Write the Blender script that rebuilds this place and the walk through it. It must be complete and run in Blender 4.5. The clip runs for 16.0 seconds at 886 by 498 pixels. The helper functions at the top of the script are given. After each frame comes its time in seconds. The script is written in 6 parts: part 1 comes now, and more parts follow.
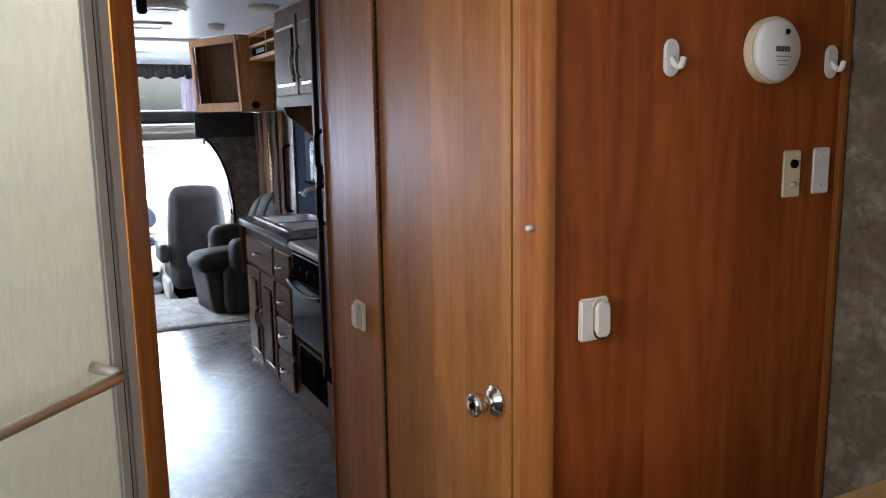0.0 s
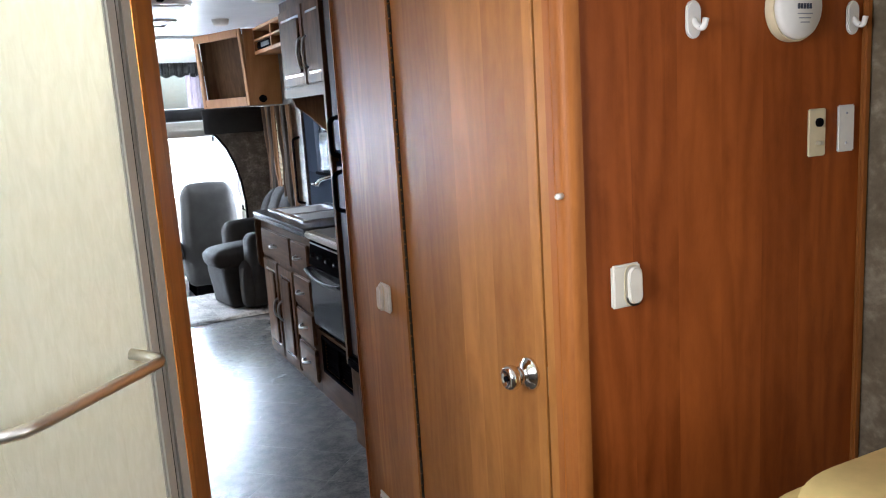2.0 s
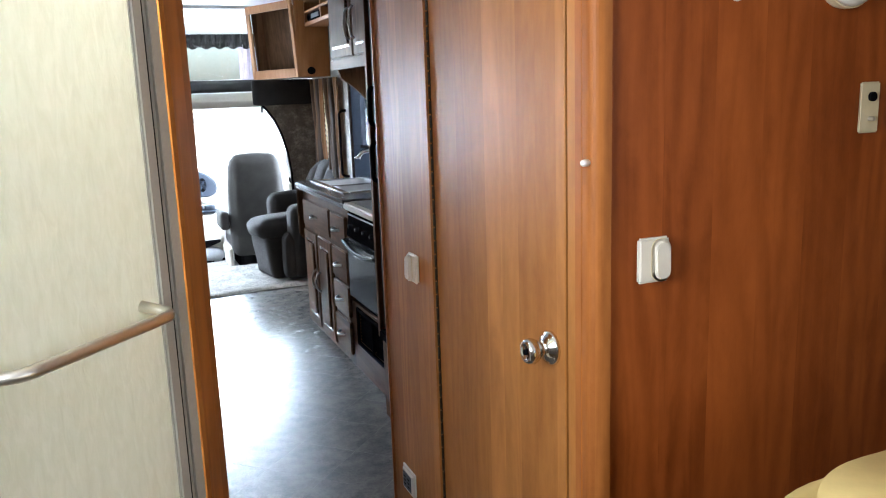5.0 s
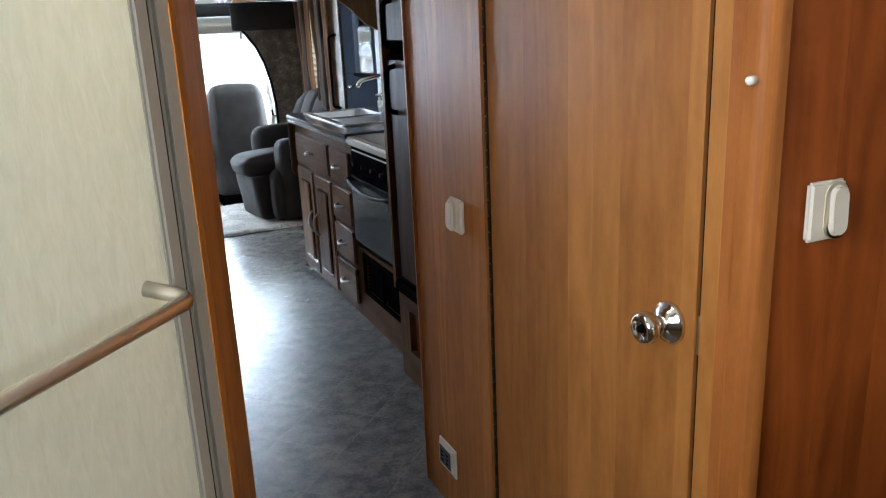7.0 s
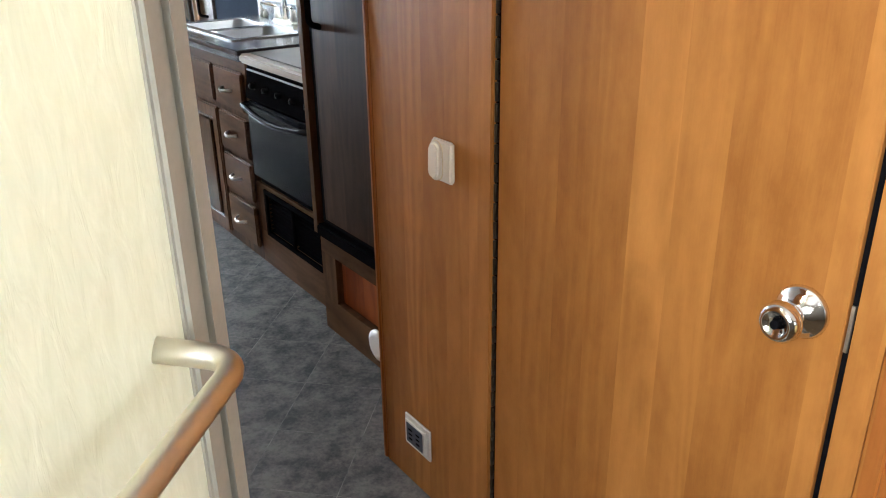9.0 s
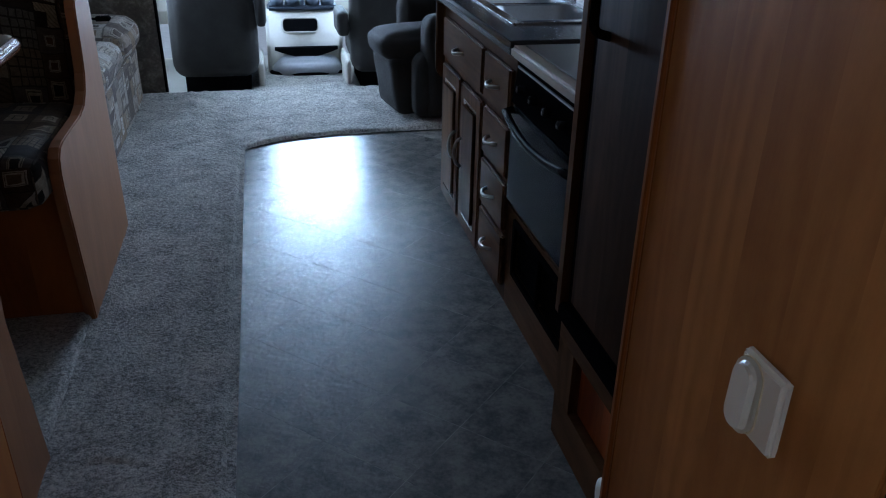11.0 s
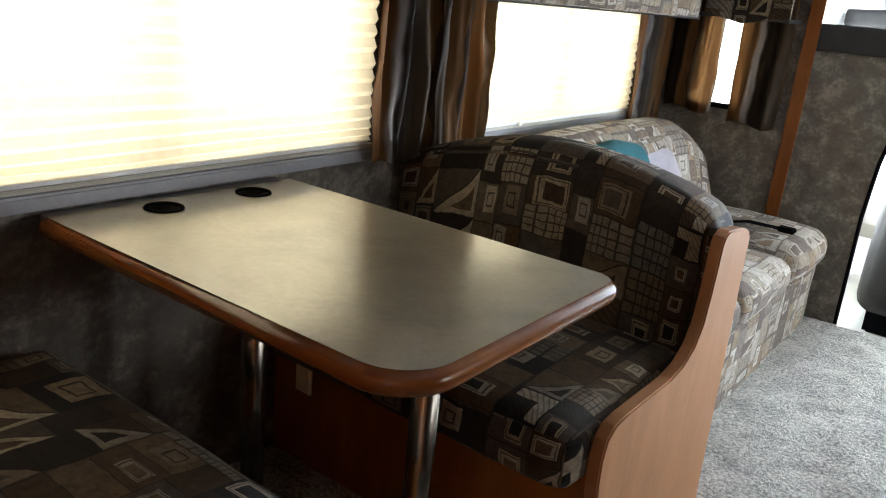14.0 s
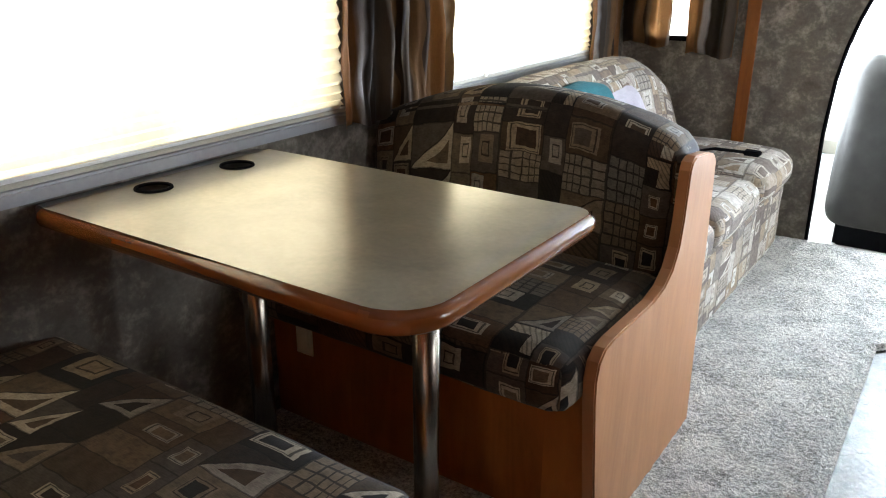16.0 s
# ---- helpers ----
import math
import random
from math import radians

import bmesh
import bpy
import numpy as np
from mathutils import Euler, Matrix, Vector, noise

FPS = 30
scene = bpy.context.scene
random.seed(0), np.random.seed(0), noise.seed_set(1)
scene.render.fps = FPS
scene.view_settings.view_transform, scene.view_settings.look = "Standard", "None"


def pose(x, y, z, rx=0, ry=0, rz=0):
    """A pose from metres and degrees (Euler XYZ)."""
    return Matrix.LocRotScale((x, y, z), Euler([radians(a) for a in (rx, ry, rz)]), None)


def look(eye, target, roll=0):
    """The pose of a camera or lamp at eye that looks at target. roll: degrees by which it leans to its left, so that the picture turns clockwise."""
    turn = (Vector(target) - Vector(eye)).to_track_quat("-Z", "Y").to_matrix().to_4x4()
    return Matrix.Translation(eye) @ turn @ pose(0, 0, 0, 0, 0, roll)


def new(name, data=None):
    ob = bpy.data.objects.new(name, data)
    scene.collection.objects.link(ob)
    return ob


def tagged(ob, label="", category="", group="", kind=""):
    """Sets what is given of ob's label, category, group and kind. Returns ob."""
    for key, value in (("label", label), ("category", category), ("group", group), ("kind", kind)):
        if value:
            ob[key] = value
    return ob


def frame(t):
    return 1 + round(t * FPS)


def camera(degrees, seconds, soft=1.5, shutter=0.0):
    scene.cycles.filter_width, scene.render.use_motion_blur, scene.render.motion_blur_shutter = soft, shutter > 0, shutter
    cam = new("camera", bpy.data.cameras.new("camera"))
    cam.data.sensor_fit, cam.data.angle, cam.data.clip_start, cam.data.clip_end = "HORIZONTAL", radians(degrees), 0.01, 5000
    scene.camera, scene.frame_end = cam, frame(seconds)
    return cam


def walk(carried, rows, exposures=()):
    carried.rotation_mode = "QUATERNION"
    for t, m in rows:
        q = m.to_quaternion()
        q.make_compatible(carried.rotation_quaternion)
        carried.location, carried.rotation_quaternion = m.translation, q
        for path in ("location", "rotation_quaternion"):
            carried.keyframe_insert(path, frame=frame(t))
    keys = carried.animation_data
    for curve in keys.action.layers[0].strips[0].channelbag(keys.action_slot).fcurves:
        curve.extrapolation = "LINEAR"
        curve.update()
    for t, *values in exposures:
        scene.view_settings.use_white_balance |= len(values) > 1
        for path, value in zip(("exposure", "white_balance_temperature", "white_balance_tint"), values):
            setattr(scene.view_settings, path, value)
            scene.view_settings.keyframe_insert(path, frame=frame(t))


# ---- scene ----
cam = camera(58.3, 16.0, soft=1.1)
PATH = [
    (0, (0.035, 0.052, 1.383), (0.922, 1.814, 1.057), -0.9),
    (0.5, (0.046, 0.063, 1.379), (0.921, 1.837, 1.085), -0.7),
    (1, (0.034, 0.068, 1.381), (0.907, 1.844, 1.096), -0.4),
    (1.5, (0.013, 0.066, 1.378), (0.843, 1.862, 1.091), -1.7),
    (2, (-0.002, 0.066, 1.357), (0.863, 1.835, 1.005), -3.6),
    (2.5, (-0.003, 0.063, 1.363), (0.919, 1.801, 1.001), -1.3),
    (3, (-0.009, 0.061, 1.349), (0.898, 1.804, 0.979), -1),
    (3.5, (0.008, 0.049, 1.346), (0.887, 1.805, 0.965), -1.5),
    (4, (0.047, 0.046, 1.341), (0.817, 1.853, 0.965), -2.5),
    (4.2, (0.069, 0.045, 1.330), (0.812, 1.863, 0.947), -2.2),
    (6.3, (0.007, 0.281, 1.308), (0.766, 2.090, 0.914), -1.8),
    (6.5, (-0.002, 0.330, 1.304), (0.783, 2.121, 0.886), -3.1),
    (7, (0.042, 0.471, 1.280), (0.822, 2.226, 0.723), -2.6),
    (7.5, (0.080, 0.573, 1.219), (0.790, 2.277, 0.449), -1.9),
    (8, (0.053, 0.679, 1.207), (1.090, 2.162, 0.355), -2.1),
    (8.5, (-0.002, 0.817, 1.241), (1.208, 2.206, 0.462), -4.2),
    (9, (-0.034, 0.915, 1.267), (1.031, 2.419, 0.492), -0.8),
    (9.2, (-0.016, 0.959, 1.264), (0.993, 2.506, 0.496), -1.5),
    (10.25, (0.235, 1.320, 1.265), (0.900, 2.990, 0.440), -0.6),
    (11.3, (0.414, 1.705, 1.267), (0.661, 3.481, 0.382), 0.9),
    (11.5, (0.409, 1.792, 1.264), (0.542, 3.596, 0.412), 0.4),
    (12, (0.448, 1.992, 1.279), (0.283, 3.849, 0.554), 1.9),
    (12.5, (0.461, 2.142, 1.294), (0.120, 3.999, 0.634), -0.5),
    (13, (0.396, 2.327, 1.315), (-0.096, 4.175, 0.729), 0.7),
    (13.5, (0.367, 2.465, 1.320), (-0.543, 4.146, 0.733), 6.3),
    (14, (0.355, 2.411, 1.351), (-0.763, 3.953, 0.738), 5.5),
    (14.5, (0.354, 2.356, 1.354), (-0.758, 3.904, 0.750), 4.4),
    (15, (0.382, 2.346, 1.363), (-0.666, 3.942, 0.767), 4.1),
    (15.5, (0.394, 2.340, 1.353), (-0.649, 3.909, 0.681), 0.6),
    (16, (0.389, 2.334, 1.351), (-0.661, 3.885, 0.649), 0.2),
]
EXPOSURES = [(0, 0.55, 6100, 17), (1, 1.25, 6050, 16), (2, 1.25, 6100, 15), (3, 1.45, 6100, 14), (4.2, 1.55, 6100, 13), (6.5, 0.65, 6150, 12), (7.5, 1.2, 6250, 12), (8, 1.35, 6300, 12), (9, 1.75, 6400, 11), (9.2, 1.75, 6400, 11), (11.3, -0.6, 5050, 10), (12, -0.65, 5500, 10), (12.5, -0.35, 5850, 10), (13, 0.3, 6200, 10), (13.5, 0.95, 6450, 10), (14, 1.4, 6650, 10), (14.5, 1.45, 6600, 10), (15, 1.6, 6450, 10), (16, 1.9, 6500, 10)]
walk(cam, [(t, look(eye, target, roll)) for t, eye, target, roll in PATH], EXPOSURES)

# ---- world, sun and daylight ----
world = bpy.data.worlds.new("world")
scene.world = world
world.use_nodes = True
wn = world.node_tree
sky = wn.nodes.new("ShaderNodeTexSky")
sky.sky_type, sky.sun_disc = "NISHITA", False
sky.sun_elevation, sky.sun_rotation = radians(52), radians(200)
sky.dust_density = 3.0
wn.links.new(sky.outputs[0], wn.nodes["Background"].inputs[0])
wn.nodes["Background"].inputs[1].default_value = 0.15
sun = new("sun", bpy.data.lights.new("sun", "SUN"))
sun.data.energy, sun.data.angle, sun.data.color = 1.2, radians(12), (1.0, 0.95, 0.87)
sun.matrix_world = look((0, 0, 20), (-6, 5.5, 4))


def daylight(name, eye, target, w, h, watts, colour=(0.93, 0.97, 1.0)):
    """The sky's light through one window, as an area lamp in its opening."""
    ob = new(name, bpy.data.lights.new(name, "AREA"))
    ob.data.shape, ob.data.size, ob.data.size_y = "RECTANGLE", w, h
    ob.data.energy, ob.data.color = watts, colour
    ob.matrix_world = look(eye, target)
    return ob


daylight("skylight_windshield", (0.59, 7.98, 1.1), (0.59, 6.3, 0.33), 1.9, 0.75, 360, (0.73, 0.87, 1.0))
daylight("skylight_dinette", (-1.85, 3.36, 1.95), (-1.15, 3.36, 1.15), 1.7, 0.7, 36, (1.0, 0.95, 0.86))
daylight("skylight_sofa", (-1.85, 5.23, 1.95), (-1.15, 5.23, 1.15), 1.5, 0.7, 36, (1.0, 0.95, 0.86))
daylight("skylight_bunk", (0.59, 8.5, 1.7), (0.59, 7.0, 1.6), 1.7, 0.4, 36)
daylight("skylight_entry", (1.9, 5.1, 1.2), (0.8, 5.1, 1.0), 0.35, 0.5, 8)
daylight("skylight_kitchen", (1.9, 4.1, 1.15), (0.8, 4.1, 0.9), 0.7, 0.35, 8)
daylight("skylight_bedroom_side", (-0.72, 0.63, 1.4), (0.8, 1.25, 1.1), 0.84, 0.65, 13, (0.96, 0.98, 1.0))
daylight("skylight_bedroom_curb", (1.72, -0.8, 1.32), (0.0, -0.3, 1.0), 0.98, 0.58, 8, (0.97, 0.98, 1.0))
daylight("skylight_bedroom_rear", (0.5, -1.75, 1.4), (0.5, 1.0, 1.0), 1.0, 0.5, 0.15, (1.0, 0.95, 0.88))
daylight("skylight_shower", (-0.2, 1.64, 2.05), (-0.2, 1.64, 0), 0.5, 0.55, 26, (1.0, 1.0, 0.87))
daylight("skylight_cab_road", (-0.75, 7.05, 0.95), (0.5, 7.05, 0.7), 1.0, 0.7, 65, (0.8, 0.9, 1.0))
daylight("skylight_cab_curb", (1.95, 7.05, 0.95), (0.6, 7.05, 0.7), 1.0, 0.7, 65, (0.8, 0.9, 1.0))

# ---- materials ----
class Nodes:
    """A short way to write a node material."""

    def __init__(self, name, rough=0.5, metal=0.0):
        self.m = bpy.data.materials.new(name)
        self.m.use_nodes = True
        self.t = self.m.node_tree
        self.b = self.t.nodes["Principled BSDF"]
        self.b.inputs["Roughness"].default_value = rough
        self.b.inputs["Metallic"].default_value = metal
        self.uv = self.add("ShaderNodeTexCoord").outputs["UV"]
        self.obj = self.add("ShaderNodeTexCoord").outputs["Object"]
        self.rnd = self.add("ShaderNodeObjectInfo").outputs["Random"]

    def add(self, kind):
        return self.t.nodes.new(kind)

    def put(self, socket, value):
        if isinstance(value, bpy.types.NodeSocket):
            self.t.links.new(value, socket)
        elif isinstance(value, tuple) and len(value) == 3 and socket.type == "RGBA":
            socket.default_value = (*value, 1)
        else:
            socket.default_value = value

    def math(self, op, a, b=0.0, c=0.0):
        n = self.add("ShaderNodeMath")
        n.operation = op
        for s, v in zip(n.inputs, (a, b, c)):
            self.put(s, v)
        return n.outputs[0]

    def vec(self, op, a, b=(0, 0, 0)):
        n = self.add("ShaderNodeVectorMath")
        n.operation = op
        self.put(n.inputs[0], a)
        self.put(n.inputs[1], b)
        return n.outputs[0]

    def xyz(self, v):
        n = self.add("ShaderNodeSeparateXYZ")
        self.put(n.inputs[0], v)
        return n.outputs

    def join(self, x, y, z=0.0):
        n = self.add("ShaderNodeCombineXYZ")
        for s, v in zip(n.inputs, (x, y, z)):
            self.put(s, v)
        return n.outputs[0]

    def noise(self, v, scale, detail=3.0, rough=0.55, warp=0.0):
        n = self.add("ShaderNodeTexNoise")
        self.put(n.inputs["Vector"], v)
        for k, w in (("Scale", scale), ("Detail", detail), ("Roughness", rough), ("Distortion", warp)):
            n.inputs[k].default_value = w
        return n.outputs[0]

    def white(self, v):
        n = self.add("ShaderNodeTexWhiteNoise")
        n.noise_dimensions = "3D"
        self.put(n.inputs[0], v)
        return n.outputs

    def ramp(self, f, stops, hard=False):
        n = self.add("ShaderNodeValToRGB")
        n.color_ramp.interpolation = "CONSTANT" if hard else "LINEAR"
        el = n.color_ramp.elements
        while len(el) < len(stops):
            el.new(0.5)
        for e, (p, c) in zip(el, stops):
            e.position, e.color = p, (*c, 1)
        self.put(n.inputs[0], f)
        return n.outputs[0]

    def mix(self, f, a, b, kind="MIX"):
        n = self.add("ShaderNodeMix")
        n.data_type, n.blend_type = "RGBA", kind
        self.put(n.inputs[0], f)
        self.put(n.inputs[6], a)
        self.put(n.inputs[7], b)
        return n.outputs[2]

    def bump(self, h, strength=0.3, dist=0.002):
        n = self.add("ShaderNodeBump")
        n.inputs["Strength"].default_value, n.inputs["Distance"].default_value = strength, dist
        self.put(n.inputs["Height"], h)
        self.put(self.b.inputs["Normal"], n.outputs[0])

    def colour(self, c):
        self.put(self.b.inputs["Base Color"], c)
        return self

    def rough(self, r):
        self.put(self.b.inputs["Roughness"], r)
        return self


def wood(name, dark, light, rough=0.35, along="v", band=0.075, streak=1.0, sheen=0.2):
    """Veneer in strips of slightly different tone, with straight grain, flame figure and fine pores."""
    n = Nodes(name, rough)
    u, v, _ = n.xyz(n.uv)
    if along == "u":
        u, v = v, u
    wob = n.math("MULTIPLY", n.noise(n.join(u, v, n.rnd), 2.0, 2.0), 0.03)
    uu = n.math("ADD", u, wob)
    lot = n.math("FLOOR", n.math("DIVIDE", n.math("ADD", u, 0.013), band))
    strip = n.white(n.join(lot, n.math("FLOOR", n.math("MULTIPLY", n.rnd, 7))))[0]
    own = n.math("ADD", n.math("MULTIPLY", strip, 9), n.math("MULTIPLY", n.rnd, 5))
    g = n.noise(n.join(n.math("MULTIPLY", uu, 18), n.math("MULTIPLY", v, 1.1), own), 1.0, 4, 0.6)
    fine = n.noise(n.join(n.math("MULTIPLY", uu, 380), n.math("MULTIPLY", v, 9), n.rnd), 1.0, 2, 0.6)
    cloud = n.noise(n.join(n.math("MULTIPLY", u, 8), n.math("MULTIPLY", v, 3.4), own), 1.0, 5, 0.6, 0.8)
    figure = n.noise(n.join(n.math("MULTIPLY", uu, 9), n.math("MULTIPLY", v, 0.8), own), 1.0, 2, 0.45)
    flame = n.math("SINE", n.math("MULTIPLY", figure, 62))
    across = n.math("SUBTRACT", n.math("FRACT", n.math("DIVIDE", n.math("ADD", uu, 0.013), band * 2.3)), 0.5)
    arch = n.math("ADD", n.math("MULTIPLY", n.math("MULTIPLY", across, across), 46), n.math("MULTIPLY", v, n.math("MULTIPLY_ADD", strip, 9, 5)))
    arch = n.math("SINE", n.math("ADD", arch, n.math("MULTIPLY", cloud, 7)))
    f = n.math("ADD", n.math("MULTIPLY", g, 0.15 * streak), n.math("MULTIPLY", n.math("SUBTRACT", strip, 0.1), 0.44))
    f = n.math("ADD", f, n.math("MULTIPLY", n.math("SUBTRACT", fine, 0.5), 0.14))
    f = n.math("ADD", f, n.math("MULTIPLY", n.math("SUBTRACT", cloud, 0.15), 0.5))
    fleck = n.noise(n.join(n.math("MULTIPLY", uu, 48), n.math("MULTIPLY", v, 20), own), 1.0, 4, 0.7)
    f = n.math("ADD", f, n.math("MULTIPLY", flame, 0.05))
    f = n.math("ADD", f, n.math("MULTIPLY", n.math("MULTIPLY", arch, n.math("GREATER_THAN", strip, 0.45)), 0.1))
    f = n.math("ADD", f, n.math("MULTIPLY", n.math("SUBTRACT", fleck, 0.5), 0.3))
    mid = tuple((a + b) / 2 for a, b in zip(dark, light))
    n.colour(n.ramp(f, [(0.12, dark), (0.44, mid), (0.8, light)]))
    n.rough(n.math("ADD", rough - 0.06, n.math("MULTIPLY", fine, 0.14)))
    n.bump(fine, 0.12, 0.0006)
    n.b.inputs["Specular IOR Level"].default_value = sheen
    return n.m


def plain(name, colour, rough=0.5, metal=0.0, grain=60.0, spread=0.12, relief=0.15):
    """Paint, plastic or metal with a little unevenness and wear."""
    n = Nodes(name, rough, metal)
    a = n.noise(n.obj, grain, 3)
    b = n.noise(n.obj, 5.0, 3)
    f = n.math("ADD", n.math("MULTIPLY", a, 0.5), n.math("MULTIPLY", b, 0.5))
    lo, hi = tuple(c * (1 - spread) for c in colour), tuple(min(1, c * (1 + spread)) for c in colour)
    n.colour(n.ramp(f, [(0.3, lo), (0.7, hi)]))
    n.rough(n.math("ADD", rough - 0.05, n.math("MULTIPLY", b, 0.1)))
    n.bump(a, relief, 0.0008)
    return n.m


def cloth(name, colour, spread=0.25, weave=420.0, rough=0.92):
    n = Nodes(name, rough)
    u, v, _ = n.xyz(n.uv)
    th = n.math("MULTIPLY", n.math("SINE", n.math("MULTIPLY", u, weave * 3)), n.math("SINE", n.math("MULTIPLY", v, weave * 3)))
    a, b = n.noise(n.uv, 9.0, 4), n.noise(n.uv, weave, 2)
    f = n.math("ADD", n.math("MULTIPLY", a, 0.6), n.math("MULTIPLY", b, 0.4))
    n.colour(n.ramp(f, [(0.3, tuple(c * (1 - spread) for c in colour)), (0.7, tuple(c * (1 + spread) for c in colour))]))
    n.bump(n.math("ADD", th, b), 0.35, 0.001)
    n.b.inputs["Sheen Weight"].default_value = 0.03
    n.b.inputs["Specular IOR Level"].default_value = 0.2
    return n.m


def patchwork(name, dark, mids, lights, cell=0.1):
    """Tapestry upholstery: columns of outlined blocks with nested frames, little grids, triangles and hatching."""
    n = Nodes(name, 0.9)
    u, v, _ = n.xyz(n.uv)
    wu, wv = n.noise(n.uv, 16.0, 3), n.noise(n.vec("ADD", n.uv, (7.3, 3.1, 0)), 16.0, 3)
    u = n.math("ADD", u, n.math("MULTIPLY", n.math("SUBTRACT", wu, 0.5), 0.016))
    v = n.math("ADD", v, n.math("MULTIPLY", n.math("SUBTRACT", wv, 0.5), 0.016))
    x = n.math("DIVIDE", u, cell)
    x = n.math("ADD", x, n.math("MULTIPLY", n.math("SINE", n.math("MULTIPLY", x, 2.3)), 0.24))
    col = n.math("FLOOR", x)
    fx = n.math("FRACT", x)
    cr = n.xyz(n.white(n.join(col, 3.0, 1.0))[1])
    y = n.math("ADD", n.math("DIVIDE", v, n.math("MULTIPLY", cell, n.math("ADD", 0.6, n.math("MULTIPLY", cr[0], 0.85)))), n.math("MULTIPLY", cr[1], 5.0))
    row, fy = n.math("FLOOR", y), n.math("FRACT", y)
    ra, rb = n.white(n.join(col, row, 2.0)), n.white(n.join(col, row, 9.0))
    kind, (r1, r2, r3) = ra[0], n.xyz(rb[1])

    def pick(r, tones):
        return n.ramp(r, [(i / len(tones), c) for i, c in enumerate(tones)], True)

    def between(lo, hi):
        return n.math("MULTIPLY", n.math("GREATER_THAN", kind, lo), n.math("LESS_THAN", kind, hi))

    ground, other, pale = pick(r1, mids), pick(r2, mids[2:] + mids[:2]), pick(r3, lights)
    dx = n.math("ABSOLUTE", n.math("SUBTRACT", fx, 0.5))
    dy = n.math("ABSOLUTE", n.math("SUBTRACT", fy, 0.5))
    rim = n.math("MAXIMUM", dx, dy)
    c = ground
    box = n.math("MAXIMUM", n.math("MULTIPLY", dx, n.math("ADD", 0.8, n.math("MULTIPLY", r1, 0.7))), n.math("MULTIPLY", dy, n.math("ADD", 0.8, n.math("MULTIPLY", r3, 0.7))))
    nest = between(0.0, 0.27)
    size = n.math("ADD", 0.26, n.math("MULTIPLY", r2, 0.2))
    c = n.mix(n.math("MULTIPLY", nest, n.math("LESS_THAN", box, size)), c, pale)
    c = n.mix(n.math("MULTIPLY", nest, n.math("LESS_THAN", box, n.math("MULTIPLY", size, 0.62))), c, other)
    line = n.math("MULTIPLY", nest, n.math("LESS_THAN", n.math("ABSOLUTE", n.math("SUBTRACT", box, n.math("MULTIPLY", size, 0.85))), 0.014))
    offx, offy = n.math("SUBTRACT", fx, n.math("ADD", 0.25, n.math("MULTIPLY", r1, 0.4))), n.math("SUBTRACT", fy, 0.6)
    small = n.math("MAXIMUM", n.math("ABSOLUTE", offx), n.math("MULTIPLY", n.math("ABSOLUTE", offy), 0.8))
    tag = between(0.33, 0.48)
    c = n.mix(n.math("MULTIPLY", tag, n.math("LESS_THAN", small, 0.27)), c, pale)
    line = n.math("MAXIMUM", line, n.math("MULTIPLY", tag, n.math("LESS_THAN", n.math("ABSOLUTE", n.math("SUBTRACT", small, 0.13)), 0.018)))
    diag = between(0.52, 0.68)
    slope = n.math("SUBTRACT", fx, fy)
    c = n.mix(n.math("MULTIPLY", diag, n.math("GREATER_THAN", slope, 0.0)), c, pale)
    inner = n.math("MULTIPLY", n.math("GREATER_THAN", slope, 0.24), n.math("MULTIPLY", n.math("LESS_THAN", fx, 0.86), n.math("GREATER_THAN", fy, 0.14)))
    c = n.mix(n.math("MULTIPLY", diag, inner), c, other)
    line = n.math("MAXIMUM", line, n.math("MULTIPLY", diag, n.math("LESS_THAN", n.math("ABSOLUTE", slope), 0.022)))
    hook = n.math("MAXIMUM", n.math("GREATER_THAN", fx, 0.55), n.math("GREATER_THAN", fy, 0.62))
    hook = n.math("MULTIPLY", hook, n.math("LESS_THAN", rim, 0.44))
    c = n.mix(n.math("MULTIPLY", between(0.8, 0.89), hook), c, pale)
    grid = between(0.68, 0.78)
    gx = n.math("ABSOLUTE", n.math("SUBTRACT", n.math("FRACT", n.math("MULTIPLY", fx, 5.0)), 0.5))
    gy = n.math("ABSOLUTE", n.math("SUBTRACT", n.math("FRACT", n.math("MULTIPLY", fy, 4.0)), 0.5))
    c = n.mix(n.math("MULTIPLY", grid, 0.42), c, pale)
    line = n.math("MAXIMUM", line, n.math("MULTIPLY", grid, n.math("GREATER_THAN", n.math("MAXIMUM", gx, gy), 0.41)))
    hatch = n.math("GREATER_THAN", n.math("SINE", n.math("ADD", n.math("MULTIPLY", fx, 38.0), n.math("MULTIPLY", fy, 30.0))), 0.55)
    line = n.math("MAXIMUM", line, n.math("MULTIPLY", n.math("MULTIPLY", between(0.8, 0.93), hatch), 0.6))
    edge = n.math("GREATER_THAN", rim, 0.478)
    c = n.mix(n.math("MULTIPLY", n.math("MAXIMUM", n.math("MULTIPLY", edge, 0.75), line), 0.8), c, dark)
    thread = n.noise(n.join(n.math("MULTIPLY", u, 70), n.math("MULTIPLY", v, 600)), 1.0, 2)
    worn = n.noise(n.uv, 42.0, 5, 0.7)
    c = n.mix(0.75, c, n.ramp(n.math("ADD", n.math("MULTIPLY", thread, 0.4), n.math("MULTIPLY", worn, 0.6)), [(0.36, (0.24, 0.22, 0.2)), (0.6, (1.0, 1.0, 1.0))]), "MULTIPLY")
    n.colour(c)
    n.bump(n.math("ADD", thread, n.math("MULTIPLY", edge, -0.8)), 0.4, 0.0012)
    n.b.inputs["Sheen Weight"].default_value = 0.03
    n.b.inputs["Specular IOR Level"].default_value = 0.2
